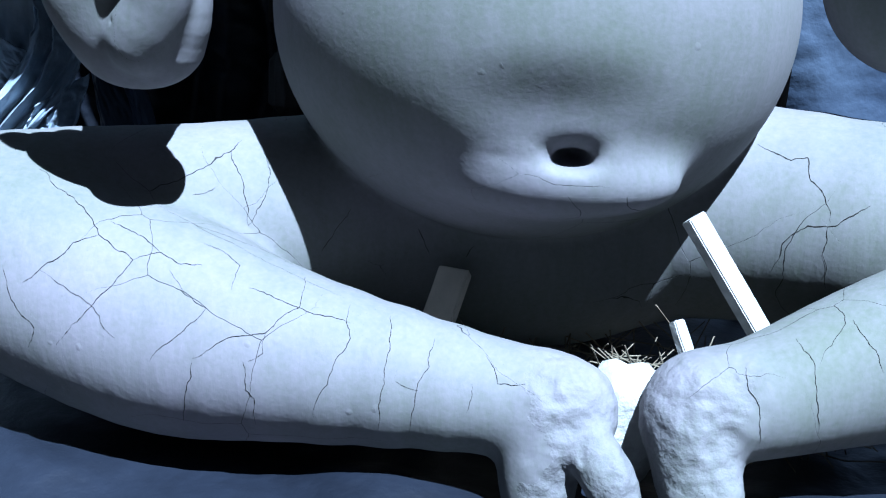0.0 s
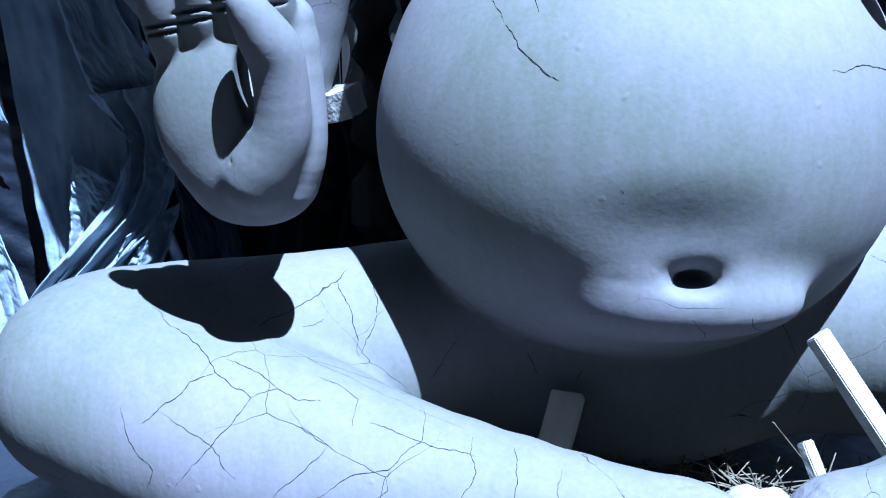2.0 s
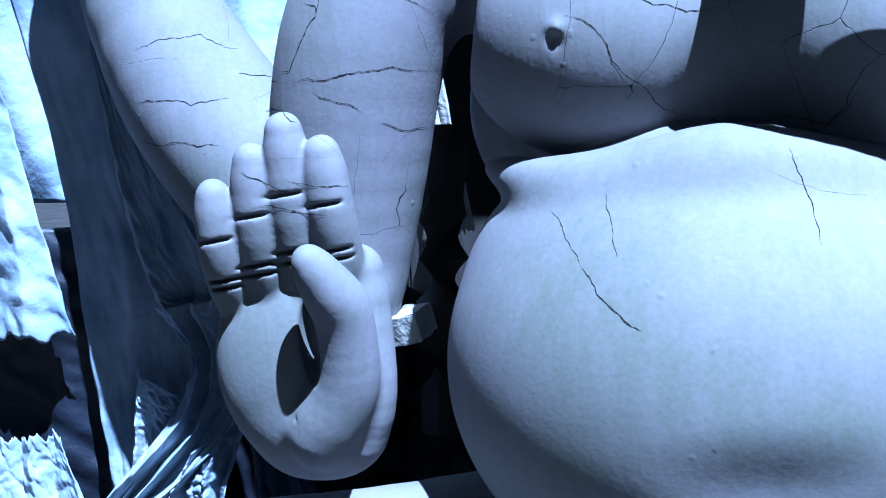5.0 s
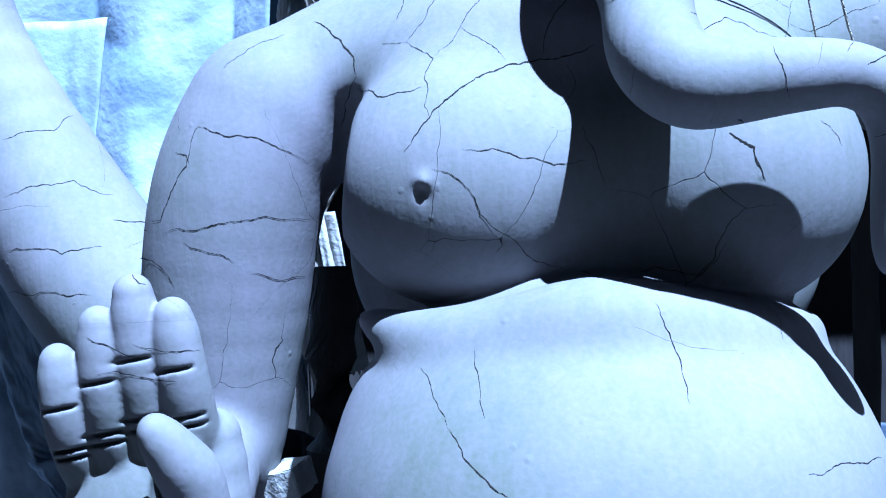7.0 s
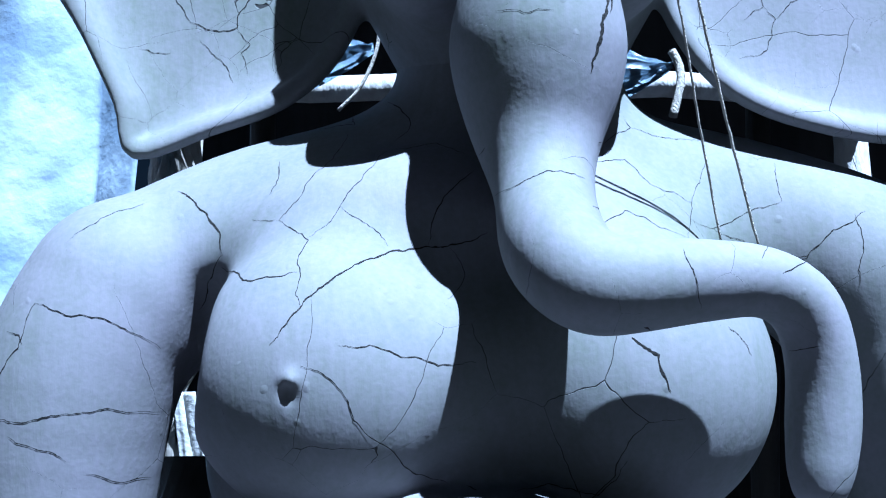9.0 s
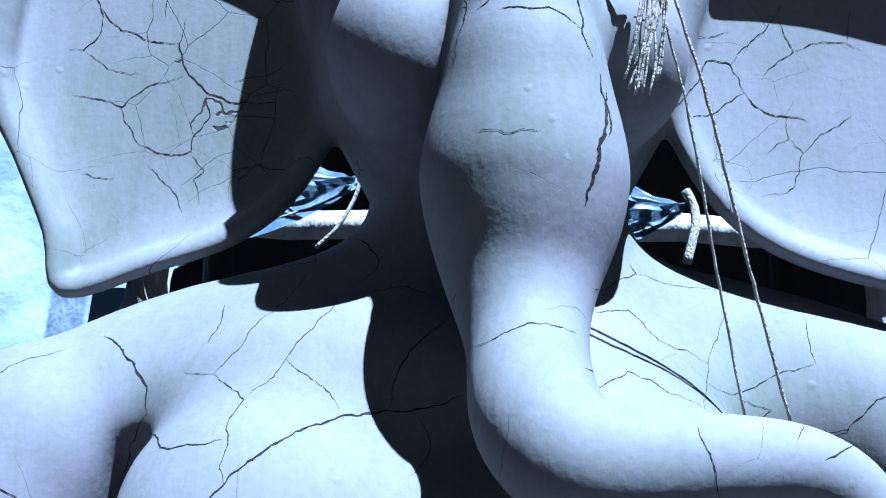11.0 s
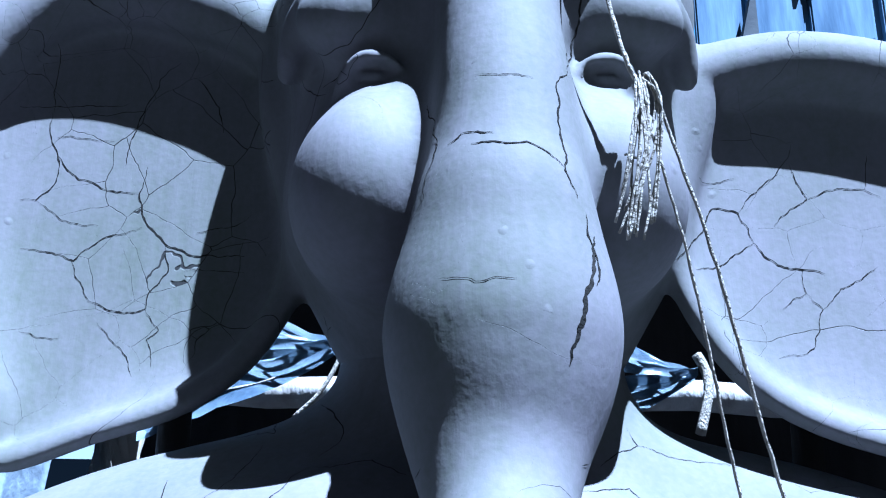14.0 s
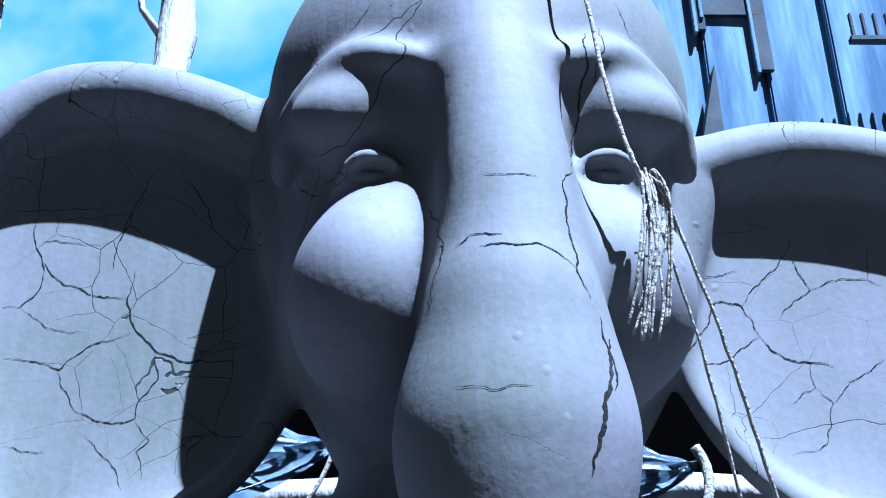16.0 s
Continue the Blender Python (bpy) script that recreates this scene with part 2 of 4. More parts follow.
# ---- the statue: soft-blended volumes turned into one skin ----
class Clay:
    def __init__(self, lo, hi, h):
        self.lo, self.h = np.array(lo, float), h
        self.n = np.ceil((np.array(hi) - self.lo) / h).astype(int) + 1
        self.d = np.full(self.n, 0.5, np.float32)

    def _sub(self, lo, hi):
        a = np.clip(np.floor((np.array(lo) - self.lo) / self.h).astype(int), 0, self.n)
        b = np.clip(np.ceil((np.array(hi) - self.lo) / self.h).astype(int) + 1, 0, self.n)
        if np.any(b - a < 1):
            return None, None
        s = tuple(slice(i, j) for i, j in zip(a, b))
        g = np.meshgrid(*[(self.lo[k] + self.h * np.arange(a[k], b[k])).astype(np.float32) for k in range(3)], indexing="ij", sparse=True)
        return s, g

    def blend(self, s, d, k, cut=False):
        a = self.d[s]
        if cut:
            a, d = -a, d
        hh = np.clip(0.5 + 0.5 * (d - a) / k, 0, 1)
        r = d * (1 - hh) + a * hh - k * hh * (1 - hh)
        self.d[s] = -r if cut else r

    def ball(self, c, r, k=0.03, turn=(0, 0, 0), cut=False):
        c, r = np.array(c, float), np.array(r, float)
        m = max(r) + 2 * k + 0.03
        s, g = self._sub(c - m, c + m)
        if s is None:
            return
        R = np.array(Euler([radians(a) for a in turn]).to_matrix().transposed())
        q = [g[i] - c[i] for i in range(3)]
        p = [(R[i][0] * q[0] + R[i][1] * q[1] + R[i][2] * q[2]) for i in range(3)]
        k0 = np.sqrt(sum((p[i] / r[i]) ** 2 for i in range(3)))
        k1 = np.sqrt(sum((p[i] / r[i] ** 2) ** 2 for i in range(3))) + 1e-9
        self.blend(s, k0 * (k0 - 1) / k1, k, cut)

    def limb(self, pts, radii, k=0.03, cut=False, flat=1.0):
        """A chain of tapering rounded segments."""
        if len(pts) > 2 and not cut:
            q = spline([(*p, r) for p, r in zip(pts, radii)], 4)
            pts, radii = [p[:3] for p in q], [p[3] for p in q]
        pts = [np.array(p, float) for p in pts]
        m = max(radii) + 2 * k + 0.03
        s, g = self._sub(np.min(pts, 0) - m, np.max(pts, 0) + m)
        if s is None:
            return
        best = None
        for a, b, ra, rb in zip(pts, pts[1:], radii, radii[1:]):
            e = b - a
            q = [g[i] - a[i] for i in range(3)]
            t = np.clip((q[0] * e[0] + q[1] * e[1] + q[2] * e[2]) / (e @ e), 0, 1)
            d = np.sqrt((q[0] - t * e[0]) ** 2 + ((q[1] - t * e[1]) / flat) ** 2 + (q[2] - t * e[2]) ** 2) - (ra + (rb - ra) * t)
            if best is None or cut:
                best = d if best is None else np.minimum(best, d)
            else:
                hh = np.clip(0.5 + 0.5 * (best - d) / 0.014, 0, 1)
                best = best * (1 - hh) + d * hh - 0.014 * hh * (1 - hh)
        self.blend(s, best, k, cut)

    def ear(self, outline, y_at, dish, thick, rim, k=0.02):
        """A dished sheet with a rolled rim, from its outline seen from the front. y_at: depth of the rim as a + b * x."""
        o = np.array(outline, float)
        s, g = self._sub((o[:, 0].min() - 0.08, -0.35, o[:, 1].min() - 0.08), (o[:, 0].max() + 0.08, 0.3, o[:, 1].max() + 0.08))
        X, Z = np.broadcast_arrays(g[0][:, 0, :], g[2][:, 0, :])
        d2 = np.full(X.shape, 1e3)
        inside = np.zeros(X.shape, bool)
        for (ax, az), (bx, bz) in zip(o, np.roll(o, -1, 0)):
            ex, ez = bx - ax, bz - az
            t = np.clip(((X - ax) * ex + (Z - az) * ez) / (ex * ex + ez * ez), 0, 1)
            d2 = np.minimum(d2, (X - ax - t * ex) ** 2 + (Z - az - t * ez) ** 2)
            cond = (az > Z) != (bz > Z)
            inside ^= cond & (X < ex * (Z - az) / (ez if abs(ez) > 1e-9 else 1e-9) + ax)
        d2 = np.sqrt(d2) * np.where(inside, -1, 1)
        front = y_at[0] + y_at[1] * X
        y0 = front + dish * (1 - np.exp(np.minimum(d2, 0) / 0.045))
        Y = g[1]
        sheet = np.maximum(d2[:, None, :], np.abs(Y - y0[:, None, :]) - thick)
        up = np.clip((Z - 1.95) / 0.3, 0, 1)
        thick_rim = (0.0135 + (rim - 0.0135) * up * up * (3 - 2 * up))[:, None, :]
        roll = np.sqrt((d2[:, None, :] + 0.5 * thick_rim) ** 2 + (Y - front[:, None, :]) ** 2) - thick_rim
        self.blend(s, sheet, k)
        self.blend(s, roll, k)

    def skin(self):
        """Naive surface nets: vertices and quads of the zero level."""
        d = self.d
        neg = d < 0
        c = np.zeros(tuple(np.array(d.shape) - 1), np.int8)
        for i in (0, 1):
            for j in (0, 1):
                for k in (0, 1):
                    c += neg[i:d.shape[0] - 1 + i, j:d.shape[1] - 1 + j, k:d.shape[2] - 1 + k]
        cells = np.argwhere((c > 0) & (c < 8))
        index = np.full(c.shape, -1, np.int32)
        index[tuple(cells.T)] = np.arange(len(cells))
        total, count = np.zeros((len(cells), 3)), np.zeros(len(cells))
        corners = [(i, j, k) for i in (0, 1) for j in (0, 1) for k in (0, 1)]
        for a in corners:
            for b in corners:
                if sum(b) - sum(a) == 1 and sum(abs(x - y) for x, y in zip(a, b)) == 1:
                    va, vb = d[tuple((cells + a).T)], d[tuple((cells + b).T)]
                    on = (va < 0) != (vb < 0)
                    t = np.where(on, va / np.where(on, va - vb, 1), 0)[:, None]
                    total += np.where(on[:, None], np.array(a) + t * (np.array(b) - np.array(a)), 0)
                    count += on
        verts = self.lo + self.h * (cells + total / count[:, None])
        faces = []
        for ax in range(3):
            u, v = [(1, 2), (2, 0), (0, 1)][ax]
            sl0, sl1 = [slice(None)] * 3, [slice(None)] * 3
            sl0[ax], sl1[ax] = slice(0, -1), slice(1, None)
            a, b = neg[tuple(sl0)], neg[tuple(sl1)]
            e = np.argwhere(a != b)
            ok = (e[:, u] > 0) & (e[:, v] > 0) & (e[:, u] < d.shape[u] - 1) & (e[:, v] < d.shape[v] - 1)
            e = e[ok]
            du, dv = np.eye(3, dtype=int)[u], np.eye(3, dtype=int)[v]
            q = np.stack([index[tuple((e - du - dv).T)], index[tuple((e - dv).T)], index[tuple(e.T)], index[tuple((e - du).T)]], 1)
            flip = ~a[tuple(e.T)]
            q[flip] = q[flip][:, ::-1]
            faces.append(q)
        return verts, np.concatenate(faces)


def make_body():
    c = Clay((-1.3, -0.75, 0.2), (1.0, 0.42, 1.95), 0.0065)
    # trunk of the body
    c.ball((-0.05, -0.03, 0.54), (0.31, 0.26, 0.19), 0.03)
    c.limb([(-0.2, -0.05, 0.58), (-0.55, -0.2, 0.575), (-0.84, -0.3, 0.58)], (0.19, 0.172, 0.165), 0.04)
    c.limb([(0.08, -0.04, 0.6), (0.4, -0.14, 0.62), (0.74, -0.3, 0.6)], (0.19, 0.175, 0.165), 0.04)
    c.ball((-0.065, -0.165, 0.945), (0.405, 0.375, 0.356), 0.006)
    c.ball((-0.072, -0.13, 1.09), (0.345, 0.285, 0.19), 0.05)
    c.ball((-0.07, 0.07, 1.33), (0.385, 0.16, 0.29), 0.04)
    c.ball((-0.06, 0.04, 1.44), (0.335, 0.17, 0.40), 0.02)
    c.ball((-0.03, 0.04, 1.6), (0.44, 0.16, 0.16), 0.06)
    # breasts
    c.ball((-0.245, -0.15, 1.43), (0.198, 0.175, 0.186), 0.012)
    c.ball((0.125, -0.152, 1.425), (0.195, 0.176, 0.195), 0.012)
    c.ball((-0.065, -0.14, 1.43), (0.12, 0.15, 0.15), 0.04)
    c.ball((-0.07, -0.05, 1.60), (0.35, 0.17, 0.16), 0.06)
    # shoulders and neck
    c.limb([(0, 0.08, 1.72), (0, 0.06, 1.95)], (0.19, 0.165), 0.07)
    c.limb([(-0.12, 0.08, 1.72), (-0.36, 0.07, 1.66), (-0.53, 0.03, 1.57)], (0.12, 0.125, 0.132), 0.07)
    c.limb([(0.12, 0.08, 1.72), (0.34, 0.07, 1.67), (0.52, 0.05, 1.585)], (0.12, 0.12, 0.14), 0.07)
    # roll and creases at the waist
    c.limb([(-0.392, -0.175, 1.236), (-0.31, -0.255, 1.210), (-0.20, -0.315, 1.205), (-0.07, -0.345, 1.225), (0.09, -0.31, 1.205), (0.22, -0.18, 1.20)], (0.016, 0.040, 0.055, 0.065, 0.055, 0.03), 0.028)
    # raised front arm and the one behind it
    c.limb([(-0.57, 0.0, 1.56), (-0.625, 0.0, 1.42), (-0.66, 0.02, 1.22), (-0.67, 0.02, 1.0)], (0.128, 0.135, 0.128, 0.09), 0.03)
    c.limb([(-0.69, 0.02, 1.03), (-0.65, -0.22, 0.98), (-0.61, -0.41, 0.965)], (0.085, 0.08, 0.062), 0.03)
    c.limb([(-0.72, 0.10, 1.10), (-0.80, 0.13, 1.16), (-0.918, 0.15, 1.30), (-1.02, 0.17, 1.46), (-1.15, 0.20, 1.74), (-1.20, 0.20, 1.97)], (0.11, 0.135, 0.142, 0.128, 0.085, 0.075), 0.04)
    c.limb([(0.53, 0.05, 1.56), (0.60, 0.06, 1.36), (0.62, 0.04, 1.15)], (0.135, 0.135, 0.12), 0.03)
    c.limb([(0.63, 0.06, 1.15), (0.62, -0.02, 1.04), (0.56, -0.10, 1.02)], (0.12, 0.115, 0.11), 0.03)
    c.ball((0.546, -0.10, 1.016), (0.155, 0.14, 0.16), 0.03)
    # crossed shins
    c.limb([(-0.88, -0.36, 0.58), (-0.6, -0.43, 0.5), (-0.4, -0.5, 0.485), (-0.1, -0.55, 0.462), (0.0, -0.57, 0.455)], (0.165, 0.162, 0.122, 0.078, 0.075), 0.03)
    c.limb([(0.86, -0.36, 0.63), (0.6, -0.45, 0.56), (0.41, -0.5, 0.515), (0.26, -0.55, 0.48), (0.18, -0.56, 0.47)], (0.16, 0.135, 0.104, 0.078, 0.072), 0.03)
    # feet and toes
    c.limb([(-0.02, -0.57, 0.455), (-0.03, -0.60, 0.40), (-0.03, -0.61, 0.34)], (0.068, 0.052, 0.045), 0.02)
    c.limb([(0.010, -0.605, 0.45), (0.050, -0.645, 0.415), (0.076, -0.66, 0.37)], (0.030, 0.031, 0.028), 0.004)
    c.limb([(0.17, -0.58, 0.45), (0.185, -0.62, 0.37)], (0.066, 0.055), 0.02)
    c.limb([(0.19, -0.63, 0.40), (0.205, -0.66, 0.36)], (0.038, 0.034), 0.015)
    # folds, navel, nipple
    c.ball((0.0, -0.632, 0.845), (0.20, 0.10, 0.06), 0.07, cut=True)
    c.ball((-0.007, -0.447, 0.748), (0.15, 0.062, 0.05), 0.05)
    c.ball((-0.007, -0.53, 0.796), (0.045, 0.05, 0.016), 0.025, cut=True)
    c.ball((-0.007, -0.49, 0.786), (0.030, 0.06, 0.013), 0.010, cut=True)
    c.limb([(-0.17, -0.503, 0.792), (-0.06, -0.51, 0.787)], (0.003, 0.004), 0.006, cut=True)
    c.limb([(0.05, -0.505, 0.787), (0.14, -0.482, 0.79), (0.22, -0.43, 0.81)], (0.004, 0.003, 0.003), 0.006, cut=True)
    c.ball((-0.288, -0.318, 1.424), (0.012, 0.012, 0.013), 0.008)
    c.ball((-0.293, -0.325, 1.410), (0.009, 0.016, 0.012), 0.003, cut=True)
    c.ball((-0.425, -0.14, 1.47), (0.03, 0.1, 0.10), 0.03, cut=True)
    return c.skin()


def make_hand():
    c = Clay((-0.75, -0.76, 0.82), (-0.40, -0.44, 1.38), 0.0026)
    c.ball((-0.598, -0.585, 1.03), (0.085, 0.045, 0.125), 0.02, (0, 6, 0))
    c.limb([(-0.50, -0.575, 1.13), (-0.495, -0.57, 1.0), (-0.53, -0.56, 0.93)], (0.034, 0.036, 0.06), 0.02)
    c.ball((-0.57, -0.55, 0.93), (0.085, 0.06, 0.075), 0.03)
    fingers = (((-0.650, 1.09), (-0.657, 1.232), 0.0235), ((-0.606, 1.10), (-0.608, 1.272), 0.025), ((-0.560, 1.11), (-0.566, 1.306), 0.0262), ((-0.512, 1.12), (-0.521, 1.279), 0.025))
    for (x0, z0), (x1, z1), r in fingers:
        c.limb([(x0, -0.59, z0), ((x0 + x1) / 2, -0.625, (z0 + z1) / 2), (x1, -0.64, z1)], (r * 1.02, r * 1.05, r * 0.86), 0.006)
        for t, w in ((0.62, 0.0024), (0.20, 0.0022), (0.27, 0.0024)):
            x, z, y = x0 + (x1 - x0) * t, z0 + (z1 - z0) * t, -0.59 - 0.09 * t + 0.04 * t * t - r * 1.03
            c.ball((x, y + 0.002, z), (0.028, 0.010, w), 0.003, (0, -8, 0), cut=True)
    c.limb([(-0.545, -0.60, 0.93), (-0.508, -0.62, 1.0), (-0.502, -0.645, 1.085), (-0.514, -0.665, 1.12), (-0.532, -0.685, 1.158)], (0.046, 0.037, 0.031, 0.026, 0.017), 0.012)
    c.ball((-0.547, -0.60, 1.05), (0.016, 0.14, 0.052), 0.006, (0, -6, 0), cut=True)
    c.limb([(-0.60, -0.635, 1.0), (-0.58, -0.638, 0.975), (-0.57, -0.635, 0.955)], (0.002, 0.003, 0.002), 0.003, cut=True)
    v, q = c.skin()
    return v + np.array((-0.036, 0.09, -0.004)), q


def make_head():
    c = Clay((-0.82, -0.5, 1.22), (0.90, 0.36, 2.68), 0.005)
    c.ball((0, 0.02, 2.36), (0.274, 0.275, 0.28), 0.03)
    c.ball((0, 0.01, 2.08), (0.245, 0.235, 0.21), 0.10)
    c.ball((0, 0.05, 1.95), (0.17, 0.17, 0.17), 0.06)
    # brows, sockets, cheeks
    for s in (-1, 1):
        c.ball((s * 0.15, -0.285, 2.165), (0.075, 0.08, 0.07), 0.05, cut=True)
        c.limb([(s * 0.236, -0.115, 2.20), (s * 0.218, -0.15, 2.262), (s * 0.155, -0.208, 2.295), (s * 0.085, -0.248, 2.268)], (0.010, 0.012, 0.014, 0.012), 0.03)
        c.ball((s * 0.148, -0.185, 2.232), (0.07, 0.045, 0.045), 0.035)
        c.ball((s * 0.126, -0.165, 2.018), (0.086, 0.105, 0.108), 0.055)
        c.ball((s * 0.128, -0.172, 2.153), (0.042, 0.030, 0.026), 0.014)
        c.limb([(s * 0.164, -0.182, 2.146), (s * 0.148, -0.200, 2.164), (s * 0.128, -0.206, 2.170), (s * 0.108, -0.205, 2.163), (s * 0.090, -0.198, 2.142)], (0.002, 0.003, 0.0035, 0.003, 0.002), 0.004)
        c.ball((s * 0.128, -0.205, 2.152), (0.031, 0.014, 0.013), 0.002, (0, s * 4, 0), cut=True)
        c.ball((s * 0.128, -0.180, 2.152), (0.027, 0.022, 0.0105), 0.001)
    # trunk
    c.limb([(0, -0.20, 2.36), (0.005, -0.235, 2.25), (0.012, -0.26, 2.12), (0.014, -0.275, 2.03)], (0.05, 0.055, 0.062, 0.062), 0.05)
    c.limb([(0.014, -0.265, 2.03), (0.012, -0.275, 1.96), (0.012, -0.268, 1.90), (0.011, -0.262, 1.84), (0.010, -0.262, 1.79), (0.007, -0.27, 1.73), (0.009, -0.308, 1.65), (0.012, -0.38, 1.57), (0.045, -0.418, 1.525), (0.10, -0.428, 1.522), (0.17, -0.428, 1.526), (0.235, -0.42, 1.524), (0.282, -0.405, 1.497), (0.302, -0.39, 1.44), (0.304, -0.38, 1.37), (0.297, -0.38, 1.305)],
           (0.062, 0.078, 0.090, 0.105, 0.095, 0.075, 0.056, 0.056, 0.05, 0.045, 0.039, 0.033, 0.033, 0.034, 0.036, 0.03), 0.022)
    c.ball((0.297, -0.385, 1.278), (0.014, 0.014, 0.03), 0.012, cut=True)
    # ears
    left = spline([(-0.235, 2.34), (-0.33, 2.40), (-0.47, 2.44), (-0.60, 2.41), (-0.71, 2.27), (-0.70, 2.08), (-0.635, 1.95), (-0.585, 1.845), (-0.56, 1.768), (-0.45, 1.803), (-0.34, 1.845), (-0.26, 1.92), (-0.21, 2.05), (-0.22, 2.2)], 4)[:-1]
    right = spline([(0.235, 2.26), (0.30, 2.285), (0.39, 2.30), (0.5, 2.285), (0.64, 2.235), (0.74, 2.11), (0.765, 1.95), (0.71, 1.83), (0.58, 1.772), (0.43, 1.793), (0.32, 1.84), (0.25, 1.92), (0.21, 2.03), (0.22, 2.16)], 4)[:-1]
    c.ear(left, (0.03, 0.0), 0.042, 0.011, 0.045)
    c.ear(right, (-0.035, 0.0), 0.029, 0.011, 0.041)
    return c.skin()


CRACKS = []


def crack(width, tilt, *pts):
    """A fissure in millimetres of width: its course across the clay, seen from the front (x, z) or from a tilted view."""
    CRACKS.append((width, tilt, pts))


# chest and shoulders
crack(3, 0, (-0.478, 1.695), (-0.434, 1.661), (-0.409, 1.629), (-0.403, 1.597))
crack(2, 0, (-0.403, 1.597), (-0.429, 1.561), (-0.444, 1.527))
crack(2, 0, (-0.405, 1.581), (-0.356, 1.549), (-0.325, 1.551), (-0.286, 1.555))
crack(2, 0, (-0.335, 1.737), (-0.333, 1.694), (-0.34, 1.677))
crack(1.5, 0, (-0.24, 1.779), (-0.268, 1.713), (-0.297, 1.664), (-0.322, 1.635))
crack(1.5, 0, (-0.322, 1.635), (-0.278, 1.601), (-0.287, 1.579), (-0.286, 1.526), (-0.279, 1.51))
crack(1, 0, (-0.361, 1.641), (-0.322, 1.635))
crack(3, 0, (-0.314, 1.466), (-0.279, 1.51), (-0.259, 1.533), (-0.202, 1.572), (-0.146, 1.588), (-0.098, 1.594), (-0.053, 1.609))
crack(1.2, 0, (-0.174, 1.739), (-0.209, 1.698), (-0.24, 1.649), (-0.282, 1.602))
crack(1, 0, (-0.24, 1.649), (-0.205, 1.622), (-0.178, 1.591))
crack(2, 0, (-0.06, 1.699), (-0.101, 1.664), (-0.124, 1.616), (-0.128, 1.594))
crack(2, 0, (-0.17, 1.739), (-0.114, 1.746), (-0.073, 1.721))
crack(2, 0, (-0.182, 1.834), (-0.15, 1.791), (-0.154, 1.772), (-0.171, 1.756))
crack(1, 0, (-0.614, 1.617), (-0.573, 1.652), (-0.518, 1.678))
crack(1, 0, (-0.101, 1.589), (-0.083, 1.553), (-0.105, 1.523))
crack(1.5, 0, (0.052, 1.612), (0.127, 1.641), (0.172, 1.617), (0.211, 1.604))
crack(1.5, 0, (0.075, 1.704), (0.147, 1.728), (0.175, 1.686), (0.241, 1.662))
crack(1.5, 0, (0.156, 1.806), (0.166, 1.785), (0.119, 1.751))
crack(1, 0, (0.166, 1.785), (0.223, 1.774), (0.279, 1.769))
crack(1, 0, (0.276, 1.741), (0.248, 1.688), (0.21, 1.602))
crack(1, 0, (0.226, 1.64), (0.265, 1.63), (0.352, 1.666), (0.376, 1.674))
crack(1, 0, (0.378, 1.736), (0.376, 1.674))
crack(1, 0, (0.265, 1.63), (0.317, 1.616), (0.22, 1.545))
crack(1.5, 0, (0.49, 1.658), (0.442, 1.631), (0.406, 1.595), (0.242, 1.53))
crack(1.5, 0, (0.474, 1.654), (0.479, 1.601), (0.471, 1.544))
crack(1.5, 0, (-0.05, 1.637), (-0.025, 1.642), (0.004, 1.656), (0.037, 1.654), (0.05, 1.65))
crack(1.2, 0, (0.136, 1.555), (0.145, 1.525), (0.153, 1.493))
crack(1.2, 0, (0.225, 1.486), (0.258, 1.45), (0.288, 1.454))
# arms, breasts and belly
crack(4, 0, (0.095, 1.475), (0.136, 1.45), (0.149, 1.407))
crack(1.8, 0, (-0.648, 1.533), (-0.601, 1.515), (-0.559, 1.512), (-0.521, 1.493), (-0.49, 1.472))
crack(2, 0, (-0.743, 1.395), (-0.716, 1.395), (-0.666, 1.474), (-0.648, 1.533))
crack(1.5, 0, (-0.688, 1.497), (-0.667, 1.491), (-0.661, 1.478))
crack(2, 0, (-0.711, 1.377), (-0.651, 1.377), (-0.607, 1.386), (-0.551, 1.394), (-0.498, 1.388))
crack(2, 0, (-0.676, 1.359), (-0.628, 1.34), (-0.589, 1.313), (-0.546, 1.296), (-0.514, 1.298))
crack(1.5, 0, (-0.648, 1.255), (-0.62, 1.24), (-0.589, 1.232))
crack(1.2, 0, (-0.596, 1.246), (-0.559, 1.236), (-0.527, 1.235))
crack(1.8, 0, (-0.639, 1.213), (-0.599, 1.211), (-0.549, 1.202))
crack(2.5, 0, (-0.856, 1.403), (-0.834, 1.399), (-0.748, 1.379))
crack(2.5, 0, (-0.808, 1.336), (-0.725, 1.326), (-0.705, 1.308), (-0.696, 1.291))
crack(1.5, 0, (-1.042, 1.547), (-1.011, 1.559), (-0.968, 1.562), (-0.957, 1.594))
crack(1.5, 0, (-1.036, 1.448), (-0.982, 1.465), (-0.923, 1.473), (-0.867, 1.447))
crack(1.8, 0, (-1.041, 1.358), (-0.976, 1.36), (-0.926, 1.349), (-0.865, 1.359))
crack(2, 0, (-1.048, 1.288), (-0.958, 1.287), (-0.877, 1.28))
crack(1.8, 0, (-0.277, 1.441), (-0.251, 1.432), (-0.226, 1.405), (-0.217, 1.379), (-0.16, 1.324), (-0.107, 1.3))
crack(1.5, 0, (-0.235, 1.465), (-0.198, 1.465), (-0.162, 1.451), (-0.073, 1.444))
crack(1.8, 0, (-0.085, 1.298), (-0.047, 1.289), (0.014, 1.3), (0.071, 1.287), (0.1, 1.329))
crack(1.5, 0, (-0.002, 1.26), (0.012, 1.224), (0.022, 1.191), (0.026, 1.146))
